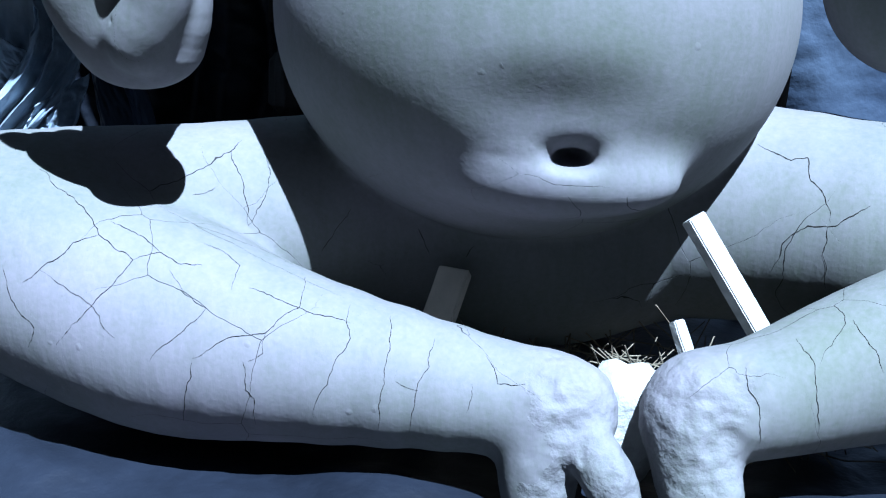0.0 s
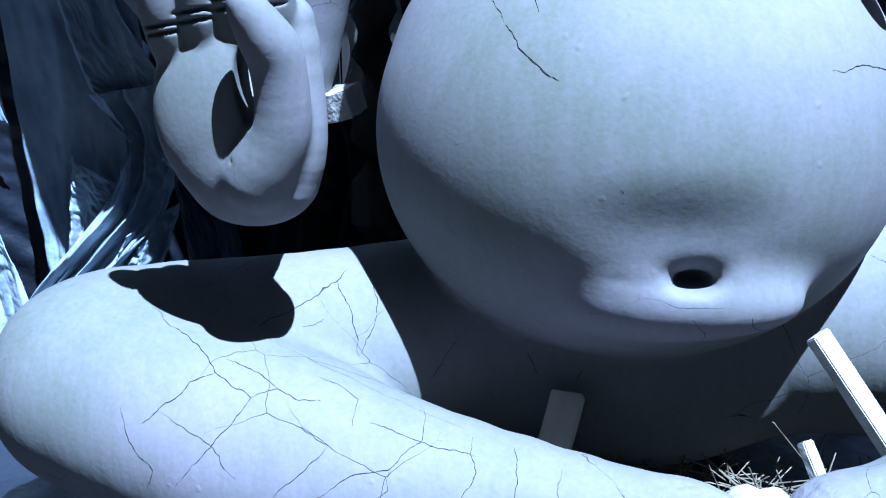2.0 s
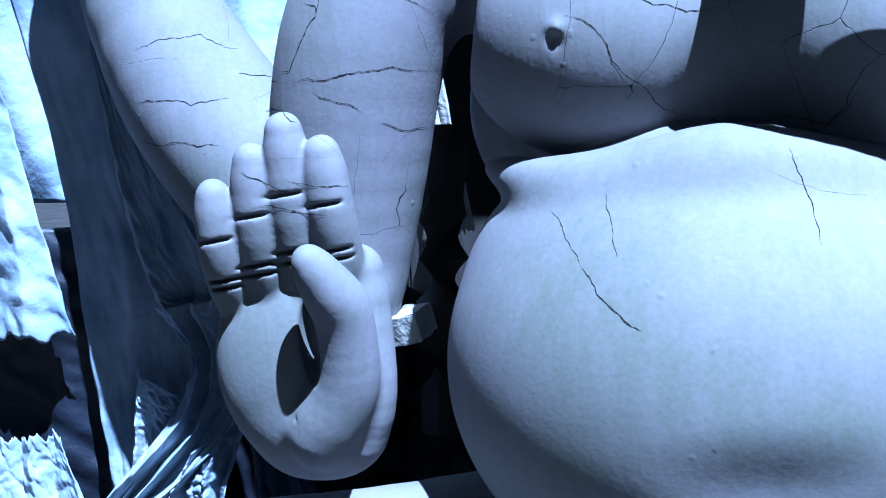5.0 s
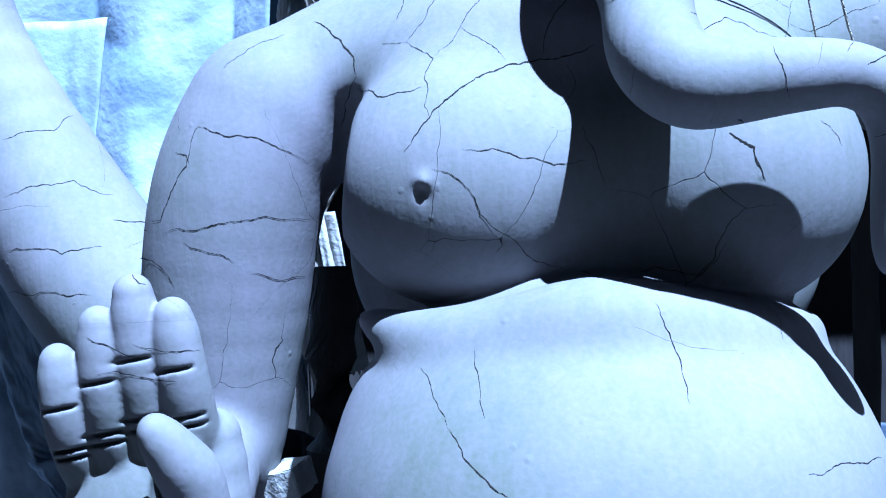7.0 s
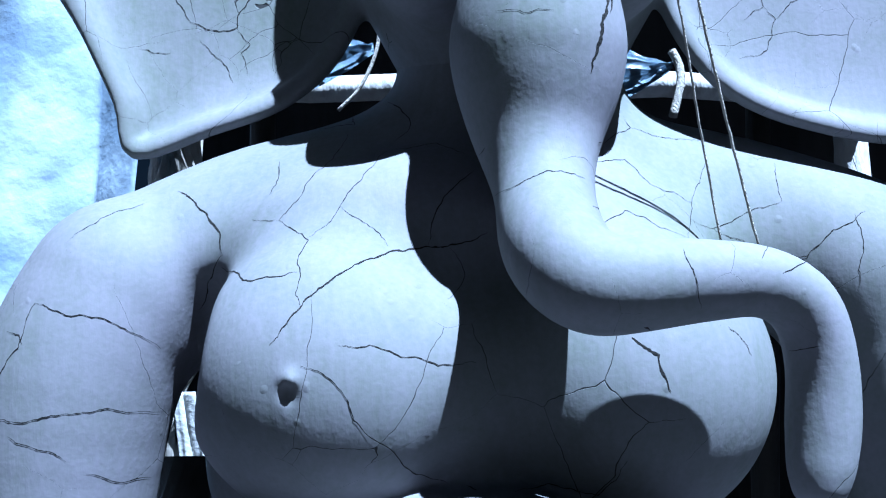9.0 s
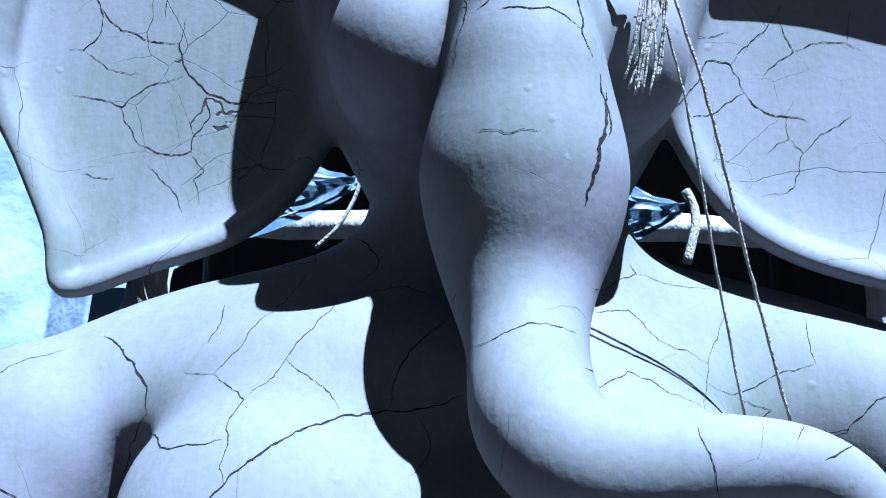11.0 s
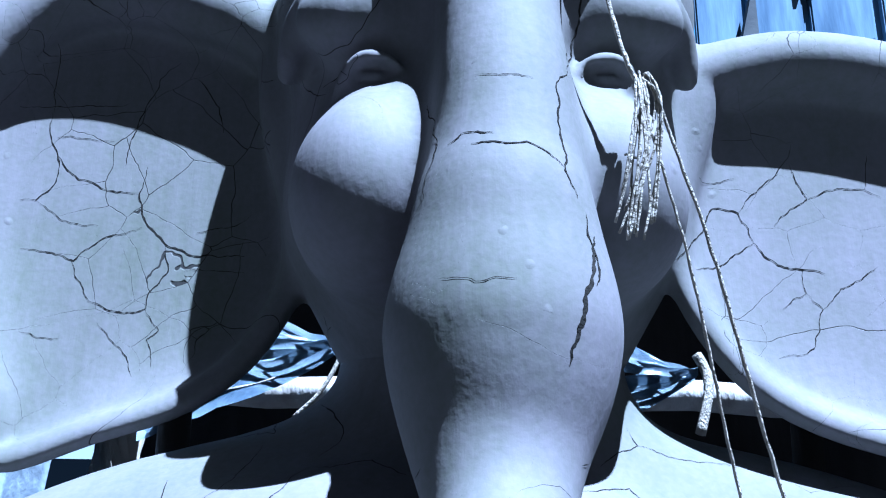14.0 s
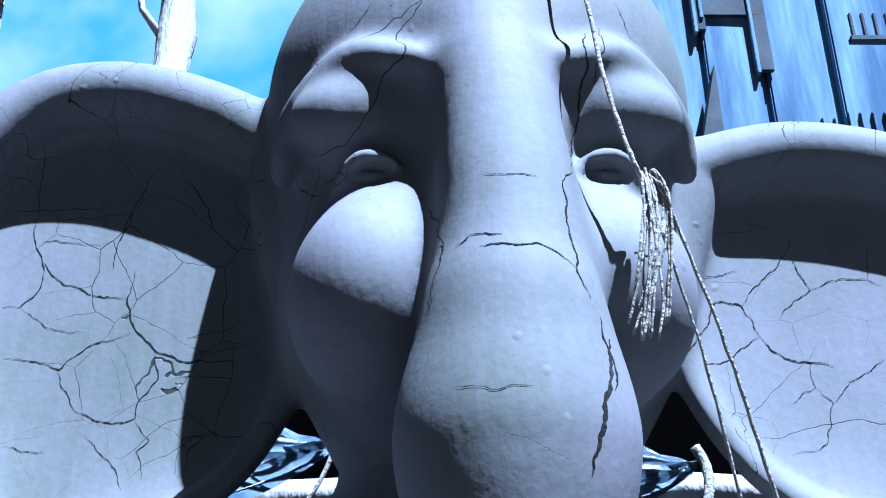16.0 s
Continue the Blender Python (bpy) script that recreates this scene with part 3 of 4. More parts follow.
crack(2, 0, (-0.258, 1.119), (-0.24, 1.09), (-0.213, 1.068), (-0.187, 1.051))
crack(1.2, 0, (-0.227, 1.208), (-0.22, 1.17), (-0.214, 1.134))
crack(1, 0, (-0.3, 1.185), (-0.273, 1.143), (-0.258, 1.119))
crack(1.5, 0, (0.16, 1.058), (0.217, 1.061), (0.279, 1.051))
crack(1, 0, (0.158, 1.239), (0.161, 1.205))
# legs
crack(1.44, 32, (-0.77, 0.387), (-0.706, 0.342), (-0.654, 0.284), (-0.598, 0.249), (-0.613, 0.223), (-0.646, 0.179), (-0.697, 0.13))
crack(1.44, 32, (-0.654, 0.284), (-0.685, 0.269), (-0.725, 0.228), (-0.748, 0.21))
crack(1.2, 32, (-0.598, 0.249), (-0.563, 0.263), (-0.532, 0.247), (-0.503, 0.248))
crack(1.2, 32, (-0.644, 0.306), (-0.588, 0.282), (-0.563, 0.263))
crack(0.96, 32, (-0.725, 0.228), (-0.69, 0.208), (-0.642, 0.179), (-0.608, 0.139))
crack(1.2, 32, (-0.779, 0.232), (-0.764, 0.187), (-0.73, 0.151), (-0.743, 0.126))
crack(0.96, 32, (-0.513, 0.286), (-0.478, 0.271), (-0.454, 0.253), (-0.455, 0.212))
crack(0.96, 32, (-0.545, 0.236), (-0.515, 0.204), (-0.485, 0.185), (-0.516, 0.149), (-0.558, 0.111))
crack(1.2, 32, (-0.434, 0.218), (-0.393, 0.204), (-0.362, 0.194), (-0.326, 0.184), (-0.292, 0.177))
crack(1.2, 32, (-0.366, 0.246), (-0.362, 0.194), (-0.401, 0.155), (-0.461, 0.14), (-0.498, 0.117))
crack(0.96, 32, (-0.401, 0.155), (-0.402, 0.128), (-0.421, 0.117))
crack(1.2, 32, (-0.296, 0.205), (-0.289, 0.155), (-0.314, 0.093), (-0.333, 0.051))
crack(1.2, 32, (-0.241, 0.193), (-0.235, 0.143), (-0.239, 0.098), (-0.246, 0.042))
crack(1.04, 32, (-0.178, 0.164), (-0.182, 0.124), (-0.198, 0.086), (-0.205, 0.041))
crack(0.8, 32, (-0.225, 0.102), (-0.195, 0.093))
crack(1.44, 32, (-0.428, 0.116), (-0.424, 0.081), (-0.413, 0.071), (-0.415, 0.04))
crack(1.44, 32, (-0.498, 0.113), (-0.507, 0.078), (-0.519, 0.04))
crack(1.04, 32, (-0.108, 0.145), (-0.091, 0.107), (-0.055, 0.108))
crack(0.8, 32, (-0.125, 0.105), (-0.13, 0.068))
crack(1.44, 32, (-0.521, 0.468), (-0.495, 0.414), (-0.482, 0.371), (-0.48, 0.345))
crack(1.2, 32, (-0.469, 0.464), (-0.457, 0.41), (-0.47, 0.372), (-0.48, 0.345))
crack(0.8, 32, (-0.53, 0.4), (-0.564, 0.381))
crack(1.2, 32, (-0.333, 0.391), (-0.357, 0.35), (-0.377, 0.315))
crack(1.6, 32, (0.292, 0.528), (0.339, 0.497), (0.363, 0.501), (0.365, 0.462), (0.384, 0.435), (0.392, 0.397))
crack(1.76, 32, (0.32, 0.334), (0.33, 0.371), (0.362, 0.394), (0.4, 0.392), (0.444, 0.419))
crack(1.6, 32, (0.389, 0.393), (0.385, 0.354), (0.398, 0.309))
crack(1.2, 32, (0.23, 0.147), (0.233, 0.117), (0.248, 0.082), (0.253, 0.048))
crack(1.2, 32, (0.299, 0.19), (0.316, 0.159), (0.319, 0.115), (0.33, 0.067))
crack(1.04, 32, (0.372, 0.22), (0.395, 0.177), (0.405, 0.149))
crack(1.6, 32, (-0.229, 0.376), (-0.21, 0.341))
crack(1.6, 32, (-0.134, 0.362), (-0.151, 0.338))
# ears and face
crack(2, 0, (-0.573, 2.246), (-0.557, 2.184), (-0.555, 2.14), (-0.575, 2.117), (-0.595, 2.116))
crack(1.3, 0, (-0.561, 2.209), (-0.528, 2.209), (-0.485, 2.205))
crack(2, 0, (-0.557, 2.184), (-0.523, 2.148), (-0.483, 2.133), (-0.443, 2.13))
crack(1.8, 0, (-0.409, 2.325), (-0.435, 2.301), (-0.441, 2.275), (-0.457, 2.234), (-0.465, 2.193), (-0.466, 2.168))
crack(2.5, 0, (-0.437, 2.168), (-0.443, 2.13), (-0.432, 2.094), (-0.401, 2.059), (-0.368, 2.044), (-0.298, 2.041))
crack(2, 0, (-0.401, 2.059), (-0.393, 2.022), (-0.414, 1.993), (-0.415, 1.972), (-0.441, 1.965), (-0.489, 1.98))
crack(2, 0, (-0.434, 2.082), (-0.468, 2.071), (-0.502, 2.049), (-0.514, 2.034), (-0.553, 2.045), (-0.583, 2.048))
crack(1.3, 0, (-0.575, 2.117), (-0.539, 2.09), (-0.511, 2.083), (-0.49, 2.083))
crack(1.3, 0, (-0.517, 2.034), (-0.499, 2.001), (-0.486, 1.98))
crack(1.3, 0, (-0.617, 2.253), (-0.578, 2.254), (-0.521, 2.259), (-0.473, 2.263))
crack(2, 0, (-0.384, 2.3), (-0.351, 2.257), (-0.342, 2.219))
crack(1.2, 0, (-0.415, 1.972), (-0.395, 1.943), (-0.409, 1.93), (-0.398, 1.894))
crack(1.2, 0, (-0.472, 1.951), (-0.437, 1.916), (-0.419, 1.881))
crack(1.2, 0, (-0.563, 1.935), (-0.54, 1.929), (-0.515, 1.93))
crack(1.3, 0, (-0.575, 2.343), (-0.574, 2.308), (-0.571, 2.246))
crack(1.2, 0, (-0.373, 2.022), (-0.296, 2.019))
crack(1.2, 0, (-0.364, 2.074), (-0.309, 2.087), (-0.295, 2.098))
crack(2.2, 0, (0.206, 1.993), (0.274, 2.081), (0.305, 2.077), (0.316, 2.057), (0.321, 2.039))
crack(2.2, 0, (0.321, 2.039), (0.347, 2.011), (0.376, 2.006), (0.402, 2.001))
crack(1.5, 0, (0.321, 2.039), (0.29, 2.017), (0.243, 1.995))
crack(1.5, 0, (0.305, 2.077), (0.33, 2.106), (0.372, 2.152), (0.378, 2.171))
crack(1.5, 0, (0.374, 2.144), (0.391, 2.099), (0.368, 2.084), (0.348, 2.062))
crack(1.5, 0, (0.391, 2.099), (0.435, 2.114), (0.462, 2.113), (0.482, 2.102))
crack(1.2, 0, (0.462, 2.113), (0.47, 2.159))
crack(1.2, 0, (0.376, 2.006), (0.377, 1.976), (0.347, 1.955))
crack(1.2, 0, (0.254, 2.11), (0.304, 2.123))
crack(1.2, 0, (0.394, 1.956), (0.418, 1.983), (0.465, 2.011))
crack(1.2, 0, (0.377, 1.976), (0.394, 1.956), (0.378, 1.908), (0.335, 1.893))
crack(2, 0, (-0.043, 1.996), (-0.03, 2.005), (-0.001, 1.999))
crack(2.5, 0, (-0.021, 1.989), (0.004, 1.987), (0.029, 1.989), (0.049, 1.98), (0.064, 1.969))
crack(1.2, 0, (-0.018, 2.073), (0.008, 2.069), (0.037, 2.067))
crack(2.5, 0, (-0.065, 2.085), (-0.057, 2.037), (-0.057, 1.985), (-0.064, 1.944), (-0.076, 1.932))
crack(1.2, 0, (-0.127, 2.365), (-0.146, 2.342), (-0.162, 2.325))
crack(3, 0, (0.074, 2.102), (0.061, 2.019), (0.064, 1.966), (0.075, 1.941))
crack(3, 0, (0.109, 2.314), (0.107, 2.26), (0.097, 2.215), (0.074, 2.102))
crack(1.5, 0, (0.127, 2.329), (0.127, 2.282), (0.114, 2.246))
crack(1.2, 0, (0.149, 2.376), (0.164, 2.339), (0.178, 2.333))
crack(1.2, 0, (-0.048, 1.852), (-0.017, 1.845), (0.018, 1.847))
crack(2, 0, (-0.217, 2.198), (-0.202, 2.175), (-0.184, 2.161))
crack(1.5, 0, (-0.188, 2.173), (-0.17, 2.171), (-0.155, 2.152))
crack(7, 0, (0.09, 1.907), (0.087, 1.876), (0.077, 1.837), (0.07, 1.803), (0.063, 1.78))
crack(4, 0, (0.083, 1.927), (0.091, 1.884), (0.089, 1.855))


def split_clay(verts, faces):
    """Lay each fissure on the clay: a jagged dark cleft that narrows to its ends."""
    tree = BVHTree.FromPolygons(verts, faces)
    rr = random.Random(77)
    for width, tilt, pts in CRACKS:
        side = Vector((0, math.sin(radians(tilt)), math.cos(radians(tilt))))
        ahead = Vector((0, math.cos(radians(tilt)), -math.sin(radians(tilt))))
        line = [Vector((p[0], p[1])) for p in pts]
        while max((b - a).length for a, b in zip(line, line[1:])) > 0.006:
            longer = [line[0]]
            for a, b in zip(line, line[1:]):
                d = b - a
                if d.length > 0.006:
                    longer.append((a + b) / 2 + Vector((-d.y, d.x)) * rr.uniform(-0.10, 0.10))
                longer.append(b)
            line = longer
        runs, run = [], []
        for p in line:
            hit, normal, _, _ = tree.ray_cast(Vector((p.x, 0, 0)) + side * p.y - ahead * 3, ahead)
            if hit is None or (run and (hit - run[-1][0]).length > 0.03):
                runs.append(run)
                run = []
            if hit is not None:
                run.append((hit + normal * 0.0006, normal))
        for run in runs + [run]:
            if len(run) < 3:
                continue
            base = len(verts)
            for i, (p, normal) in enumerate(run):
                along = run[min(i + 1, len(run) - 1)][0] - run[max(i - 1, 0)][0]
                across = normal.cross(along).normalized()
                w = 0.00038 * width * min(1.0, 0.25 + 4.0 * i / len(run), 0.25 + 4.0 * (len(run) - 1 - i) / len(run)) * rr.uniform(0.45, 1.25)
                verts.extend([tuple(p - across * w), tuple(p + across * w)])
            for i in range(len(run) - 1):
                a = base + 2 * i
                faces.append((a, a + 2, a + 3, a + 1))


def make_statue():
    verts, faces, n = [], [], 0
    for v, q, rounds in ((*make_body(), 3), (*make_hand(), 1), (*make_head(), 2)):
        pairs = np.concatenate([q[:, [i, (i + 1) % 4]] for i in range(4)])
        count = np.bincount(pairs[:, 0], minlength=len(v)) + 1e-9
        for _ in range(rounds):
            mean = np.stack([np.bincount(pairs[:, 0], v[pairs[:, 1], k], minlength=len(v)) / count for k in range(3)], 1)
            v = v + 0.5 * (mean - v)
        # crumbling clay at the feet, faint unevenness elsewhere
        feet = np.argwhere((v[:, 1] < -0.50) & (v[:, 2] < 0.56) & (v[:, 0] > -0.07) & (v[:, 0] < 0.27)).ravel()
        for i in feet:
            p = Vector(v[i])
            w = min(1.0, (p.x + 0.07) / 0.06, (0.27 - p.x) / 0.05)
            v[i] += w * (0.007 * noise.noise(p * 19) + 0.004 * noise.noise(p * 55) + 0.002 * noise.noise(p * 140)) * np.array((0.3, -1.0, 0.6))
        verts.append(v)
        faces.append(q + n)
        n += len(v)
    verts, faces = np.concatenate(verts).tolist(), np.concatenate(faces).tolist()
    whole = len(faces)
    split_clay(verts, faces)
    me = bpy.data.meshes.new("clay_statue")
    me.from_pydata(verts, [], faces)
    me.materials.append(CLAY)
    me.materials.append(FISSURE)
    me.polygons.foreach_set("use_smooth", [True] * len(me.polygons))
    me.polygons.foreach_set("material_index", [0] * whole + [1] * (len(faces) - whole))
    me.update()
    return tagged(new("clay_statue", me), "seated elephant-headed idol of unpainted grey cracked clay", "statue")


make_statue()


# ---- ground and shed ----
def sheet(name, material, p, nx, nz, relief, thick=0.004):
    """A hanging or lying cloth: p(u, v) gives its place, relief(u, v) pushes it along its face."""
    bm = bmesh.new()
    grid = []
    for i in range(nx + 1):
        for j in range(nz + 1):
            u, v = i / nx, j / nz
            grid.append(bm.verts.new(Vector(p(u, v)) + Vector(relief(u, v))))
    for i in range(nx):
        for j in range(nz):
            a = i * (nz + 1) + j
            bm.faces.new((grid[a], grid[a + nz + 1], grid[a + nz + 2], grid[a + 1]))
    bmesh.ops.recalc_face_normals(bm, faces=bm.faces)
    bmesh.ops.solidify(bm, geom=bm.faces[:], thickness=thick)
    return link_bm(name, bm, material, True)


def n3(x, y, z=0.0):
    return noise.noise(Vector((x, y, z)))


bm = bmesh.new()
bmesh.ops.create_grid(bm, x_segments=60, y_segments=60, size=300)
for v in bm.verts:
    v.co.z = 0.02 * n3(v.co.x * 0.3, v.co.y * 0.3)
tagged(link_bm("ground", bm, EARTH), "dark trodden earth of the yard", "ground", kind="structure")

platform = tagged(new("low_platform"), "low wooden platform of rough boards under the idol", "platform")
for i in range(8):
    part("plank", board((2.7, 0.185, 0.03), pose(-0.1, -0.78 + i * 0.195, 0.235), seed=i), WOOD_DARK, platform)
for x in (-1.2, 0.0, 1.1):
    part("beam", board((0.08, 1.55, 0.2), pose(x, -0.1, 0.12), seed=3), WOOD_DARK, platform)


def floor_z(x, y):
    drop = max(0.0, -y - 0.74) * 0.25
    return 0.318 - drop + 0.035 * n3(x * 2.2, y * 2.2) + 0.03 * abs(n3(x * 6 + y * 3, y * 6, 3))


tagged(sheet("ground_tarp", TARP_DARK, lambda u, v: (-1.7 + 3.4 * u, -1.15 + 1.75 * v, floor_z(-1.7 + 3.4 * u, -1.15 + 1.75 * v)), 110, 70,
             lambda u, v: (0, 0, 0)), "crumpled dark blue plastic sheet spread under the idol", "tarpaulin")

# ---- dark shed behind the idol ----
# near-black colour stands in for the shade inside the shed
BLACK = make_material("shade_black_boards", (0.012, 0.011, 0.012), (0.025, 0.023, 0.022), 5, 0.9, 0.6, 40, stretch=(1, 1, 0.2))
# the ceiling is out of view, added to keep sun off the wall
for name, size, at in (("wall_back", (4.2, 0.1, 2.6), (1.3, 1.35, 1.3)), ("wall_side", (0.1, 1.6, 2.6), (3.3, 0.5, 1.3)), ("shade_ceiling", (4.2, 0.8, 0.08), (1.3, 1.0, 2.66))):
    tagged(link_bm(name, board(size, pose(*at), 0.01), BLACK), "near-black boards standing in for the shade inside the shed", "wall", kind="structure")


def make_post(a, b, r, material, label, seed=1):
    """An uneven round pole."""
    bm = bmesh.new()
    rr = random.Random(seed)
    a, b = Vector(a), Vector(b)
    pts = [a.lerp(b, i / 14) + Vector((rr.uniform(-1, 1), rr.uniform(-1, 1), 0)) * r * 0.12 for i in range(15)]
    tube(bm, pts, [r * rr.uniform(0.9, 1.08) for _ in pts], 14)
    return tagged(link_bm("wooden_post", bm, material, True), label, "post", "posts of the shed")


make_post((-0.655, 0.8, 0.0), (-0.645, 0.8, 2.6), 0.055, WOOD_PALE, "pale peeled round post of the shed", 1)
make_post((0.83, 0.8, 0.0), (0.82, 0.8, 2.6), 0.04, BARK, "grey weathered round post of the shed", 2)
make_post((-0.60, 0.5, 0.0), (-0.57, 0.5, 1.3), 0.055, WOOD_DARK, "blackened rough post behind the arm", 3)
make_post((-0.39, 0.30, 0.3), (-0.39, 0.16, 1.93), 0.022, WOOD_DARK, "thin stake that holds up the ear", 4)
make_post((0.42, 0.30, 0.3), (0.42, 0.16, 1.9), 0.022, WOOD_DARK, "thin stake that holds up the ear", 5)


# ---- hanging sheets ----
def hanging(name, material, label, corners, folds, depth, nx=70, ny=80, seed=0, top_jag=0.0, low_jag=0.0):
    """A hung sheet between four corners (top left, top right, low left, low right), with folds and frayed ends."""
    tl, tr, bl, br = [Vector(c) for c in corners]

    def p(u, v):
        edge = n3(u * 14 + seed, seed) + 0.7 * n3(u * 47, seed + 3)
        w = low_jag * (0.5 + edge) + v * (1 - low_jag * (0.5 + edge) - top_jag * (0.5 + edge))
        return tl.lerp(tr, u).lerp(bl.lerp(br, u), 1 - w)

    def relief(u, v):
        x = u * folds + 0.55 * n3(u * 2.3, v * 1.6, seed) + 0.5 * v
        tri = 2 * abs(x - math.floor(x) - 0.5)
        a = 0.65 * tri ** 1.5 - 0.4 + 0.5 * n3(u * folds * 0.6 + seed, v * 0.9, seed)
        b = n3(u * folds * 2.1, v * 4.0, seed + 5)
        c = abs(n3(u * 7 + v * 3, v * 8 - u * 4, seed + 9))
        return (0.15 * depth * b, depth * (a + 0.10 * b - 0.12 * c), 0)

    return tagged(sheet(name, material, p, nx, ny, relief, 0.002), label, "tarpaulin", "sheets hung beside the idol")


def drape(name, material, label, y, left, right, folds, depth, seed, fray_low=0.0, fray_top=0.0, nx=60, ny=90):
    """A hung sheet between two edges, each given from top to bottom as (x, z), with soft folds, creases and frayed ends."""
    a, b = spline(left, 12), spline(right, 12)

    def on(edge, v):
        k = min(max(v, 0.0), 1.0) * (len(edge) - 1)
        i = min(int(k), len(edge) - 2)
        return edge[i] + (edge[i + 1] - edge[i]) * (k - i)

    def p(u, v):
        tear = 0.5 + 0.5 * n3(u * 5 + seed, seed) + 0.35 * n3(u * 17, seed + 3) + 0.22 * abs(n3(u * 60, seed + 5))
        w = v + max(0.0, 1 - v / 0.3) * fray_top * tear - max(0.0, 1 - (1 - v) / 0.3) * fray_low * tear
        q = on(a, w) * (1 - u) + on(b, w) * u
        return (q[0], y, q[1])

    def relief(u, v):
        x = u * folds + 0.5 * n3(u * 2.1, v * 1.3, seed) + 0.35 * v
        ridge = abs(2 * (x - math.floor(x)) - 1)
        crease = abs(n3(u * 6 + v * 2, v * 9 - u * 4, seed + 9))
        fine = abs(n3(u * 17, v * 22, seed + 2))
        return (0.1 * depth * n3(u * 4, v * 5, seed + 4), depth * (0.8 * ridge - 0.4 - 0.35 * crease - 0.12 * fine), 0)

    return tagged(sheet(name, material, p, nx, ny, relief, 0.002), label, "tarpaulin", "sheets hung beside the idol")


hanging("hanging_sheet", TARP_PALE, "pale crinkled plastic sheet hung in long folds", ((-2.2, 0.64, 2.45), (-0.68, 0.62, 2.40), (-2.3, 0.68, 1.15), (-0.72, 0.66, 1.15)), 5, 0.14, seed=2, nx=130, ny=110)
drape("hanging_sheet", TARP_PALE, "pale wrinkled sheet with a frayed lower end", 0.325, ((-2.053, 1.759), (-2.007, 1.296), (-1.961, 0.87)), ((-1.516, 1.759), (-1.424, 1.315), (-1.322, 0.852)), 2.5, 0.05, 4, fray_low=0.07, nx=130)
drape("hanging_sheet", TARP_PALE, "long pale plastic sheet hanging aslant under the arm", 0.355, ((-1.499, 1.806), (-1.365, 1.296), (-1.314, 0.889), (-1.272, 0.537)), ((-0.962, 1.806), (-1.036, 1.204), (-1.017, 0.833), (-1.147, 0.537)), 1.3, 0.035, 8, fray_low=0.02, nx=60)
drape("hanging_sheet", TARP_PALE, "plastic film turned over along a slanting fold", 0.305, ((-1.247, 1.5), (-1.192, 1.185), (-1.145, 1), (-1.108, 0.926)), ((-1.192, 1.5), (-1.071, 1.158), (-0.988, 1), (-0.951, 0.945)), 1.6, 0.05, 13)
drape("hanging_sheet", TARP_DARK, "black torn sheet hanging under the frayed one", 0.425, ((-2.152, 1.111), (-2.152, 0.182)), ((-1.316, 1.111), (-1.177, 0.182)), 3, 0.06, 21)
drape("hanging_sheet", TARP_PALE, "pale scrap of sheeting with a torn upper edge", 0.255, ((-1.504, 0.724), (-1.522, 0.465), (-1.55, 0.188)), ((-1.347, 0.724), (-1.273, 0.502), (-1.255, 0.188)), 2.2, 0.03, 11, fray_top=0.12, nx=110)
drape("hanging_sheet", TARP_PALE, "pale scrap of sheeting with a torn upper edge", 0.295, ((-2.051, 0.741), (-2.051, 0.187)), ((-1.533, 0.704), (-1.607, 0.187)), 2.5, 0.04, 12, fray_top=0.16, nx=110)
drape("gathered_cloth", TARP_PALE, "pale cloth gathered into slanting folds behind the hand", 0.245, ((-1.125, 0.959), (-1.051, 0.862), (-1.097, 0.742), (-1.273, 0.53)), ((-0.959, 0.982), (-0.95, 0.872), (-0.968, 0.724), (-1.19, 0.502)), 2.3, 0.07, 15, nx=70)
drape("gathered_cloth", TARP_PALE, "pale twisted flap of cloth hanging from a fold", 0.275, ((-1.177, 0.834), (-1.181, 0.742), (-1.191, 0.631)), ((-1.061, 0.76), (-1.089, 0.686), (-1.163, 0.575)), 1.5, 0.04, 17, nx=40)
drape("gathered_cloth", TARP_PALE, "pale twisted flap of cloth hanging from a fold", 0.235, ((-1.06, 0.669), (-1.106, 0.595), (-1.143, 0.503)), ((-0.94, 0.743), (-0.977, 0.613), (-1.014, 0.484)), 2.2, 0.05, 19, nx=40)
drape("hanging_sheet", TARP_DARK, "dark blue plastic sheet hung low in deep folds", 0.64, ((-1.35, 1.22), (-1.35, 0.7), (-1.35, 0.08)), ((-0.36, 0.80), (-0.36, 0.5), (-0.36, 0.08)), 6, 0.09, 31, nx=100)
drape("hanging_sheet", TARP_GREY, "grey film hanging behind the raised hand", 0.38, ((-1.02, 0.83), (-0.98, 0.65), (-0.96, 0.3)), ((-0.92, 0.83), (-0.86, 0.65), (-0.80, 0.3)), 1.5, 0.05, 23)


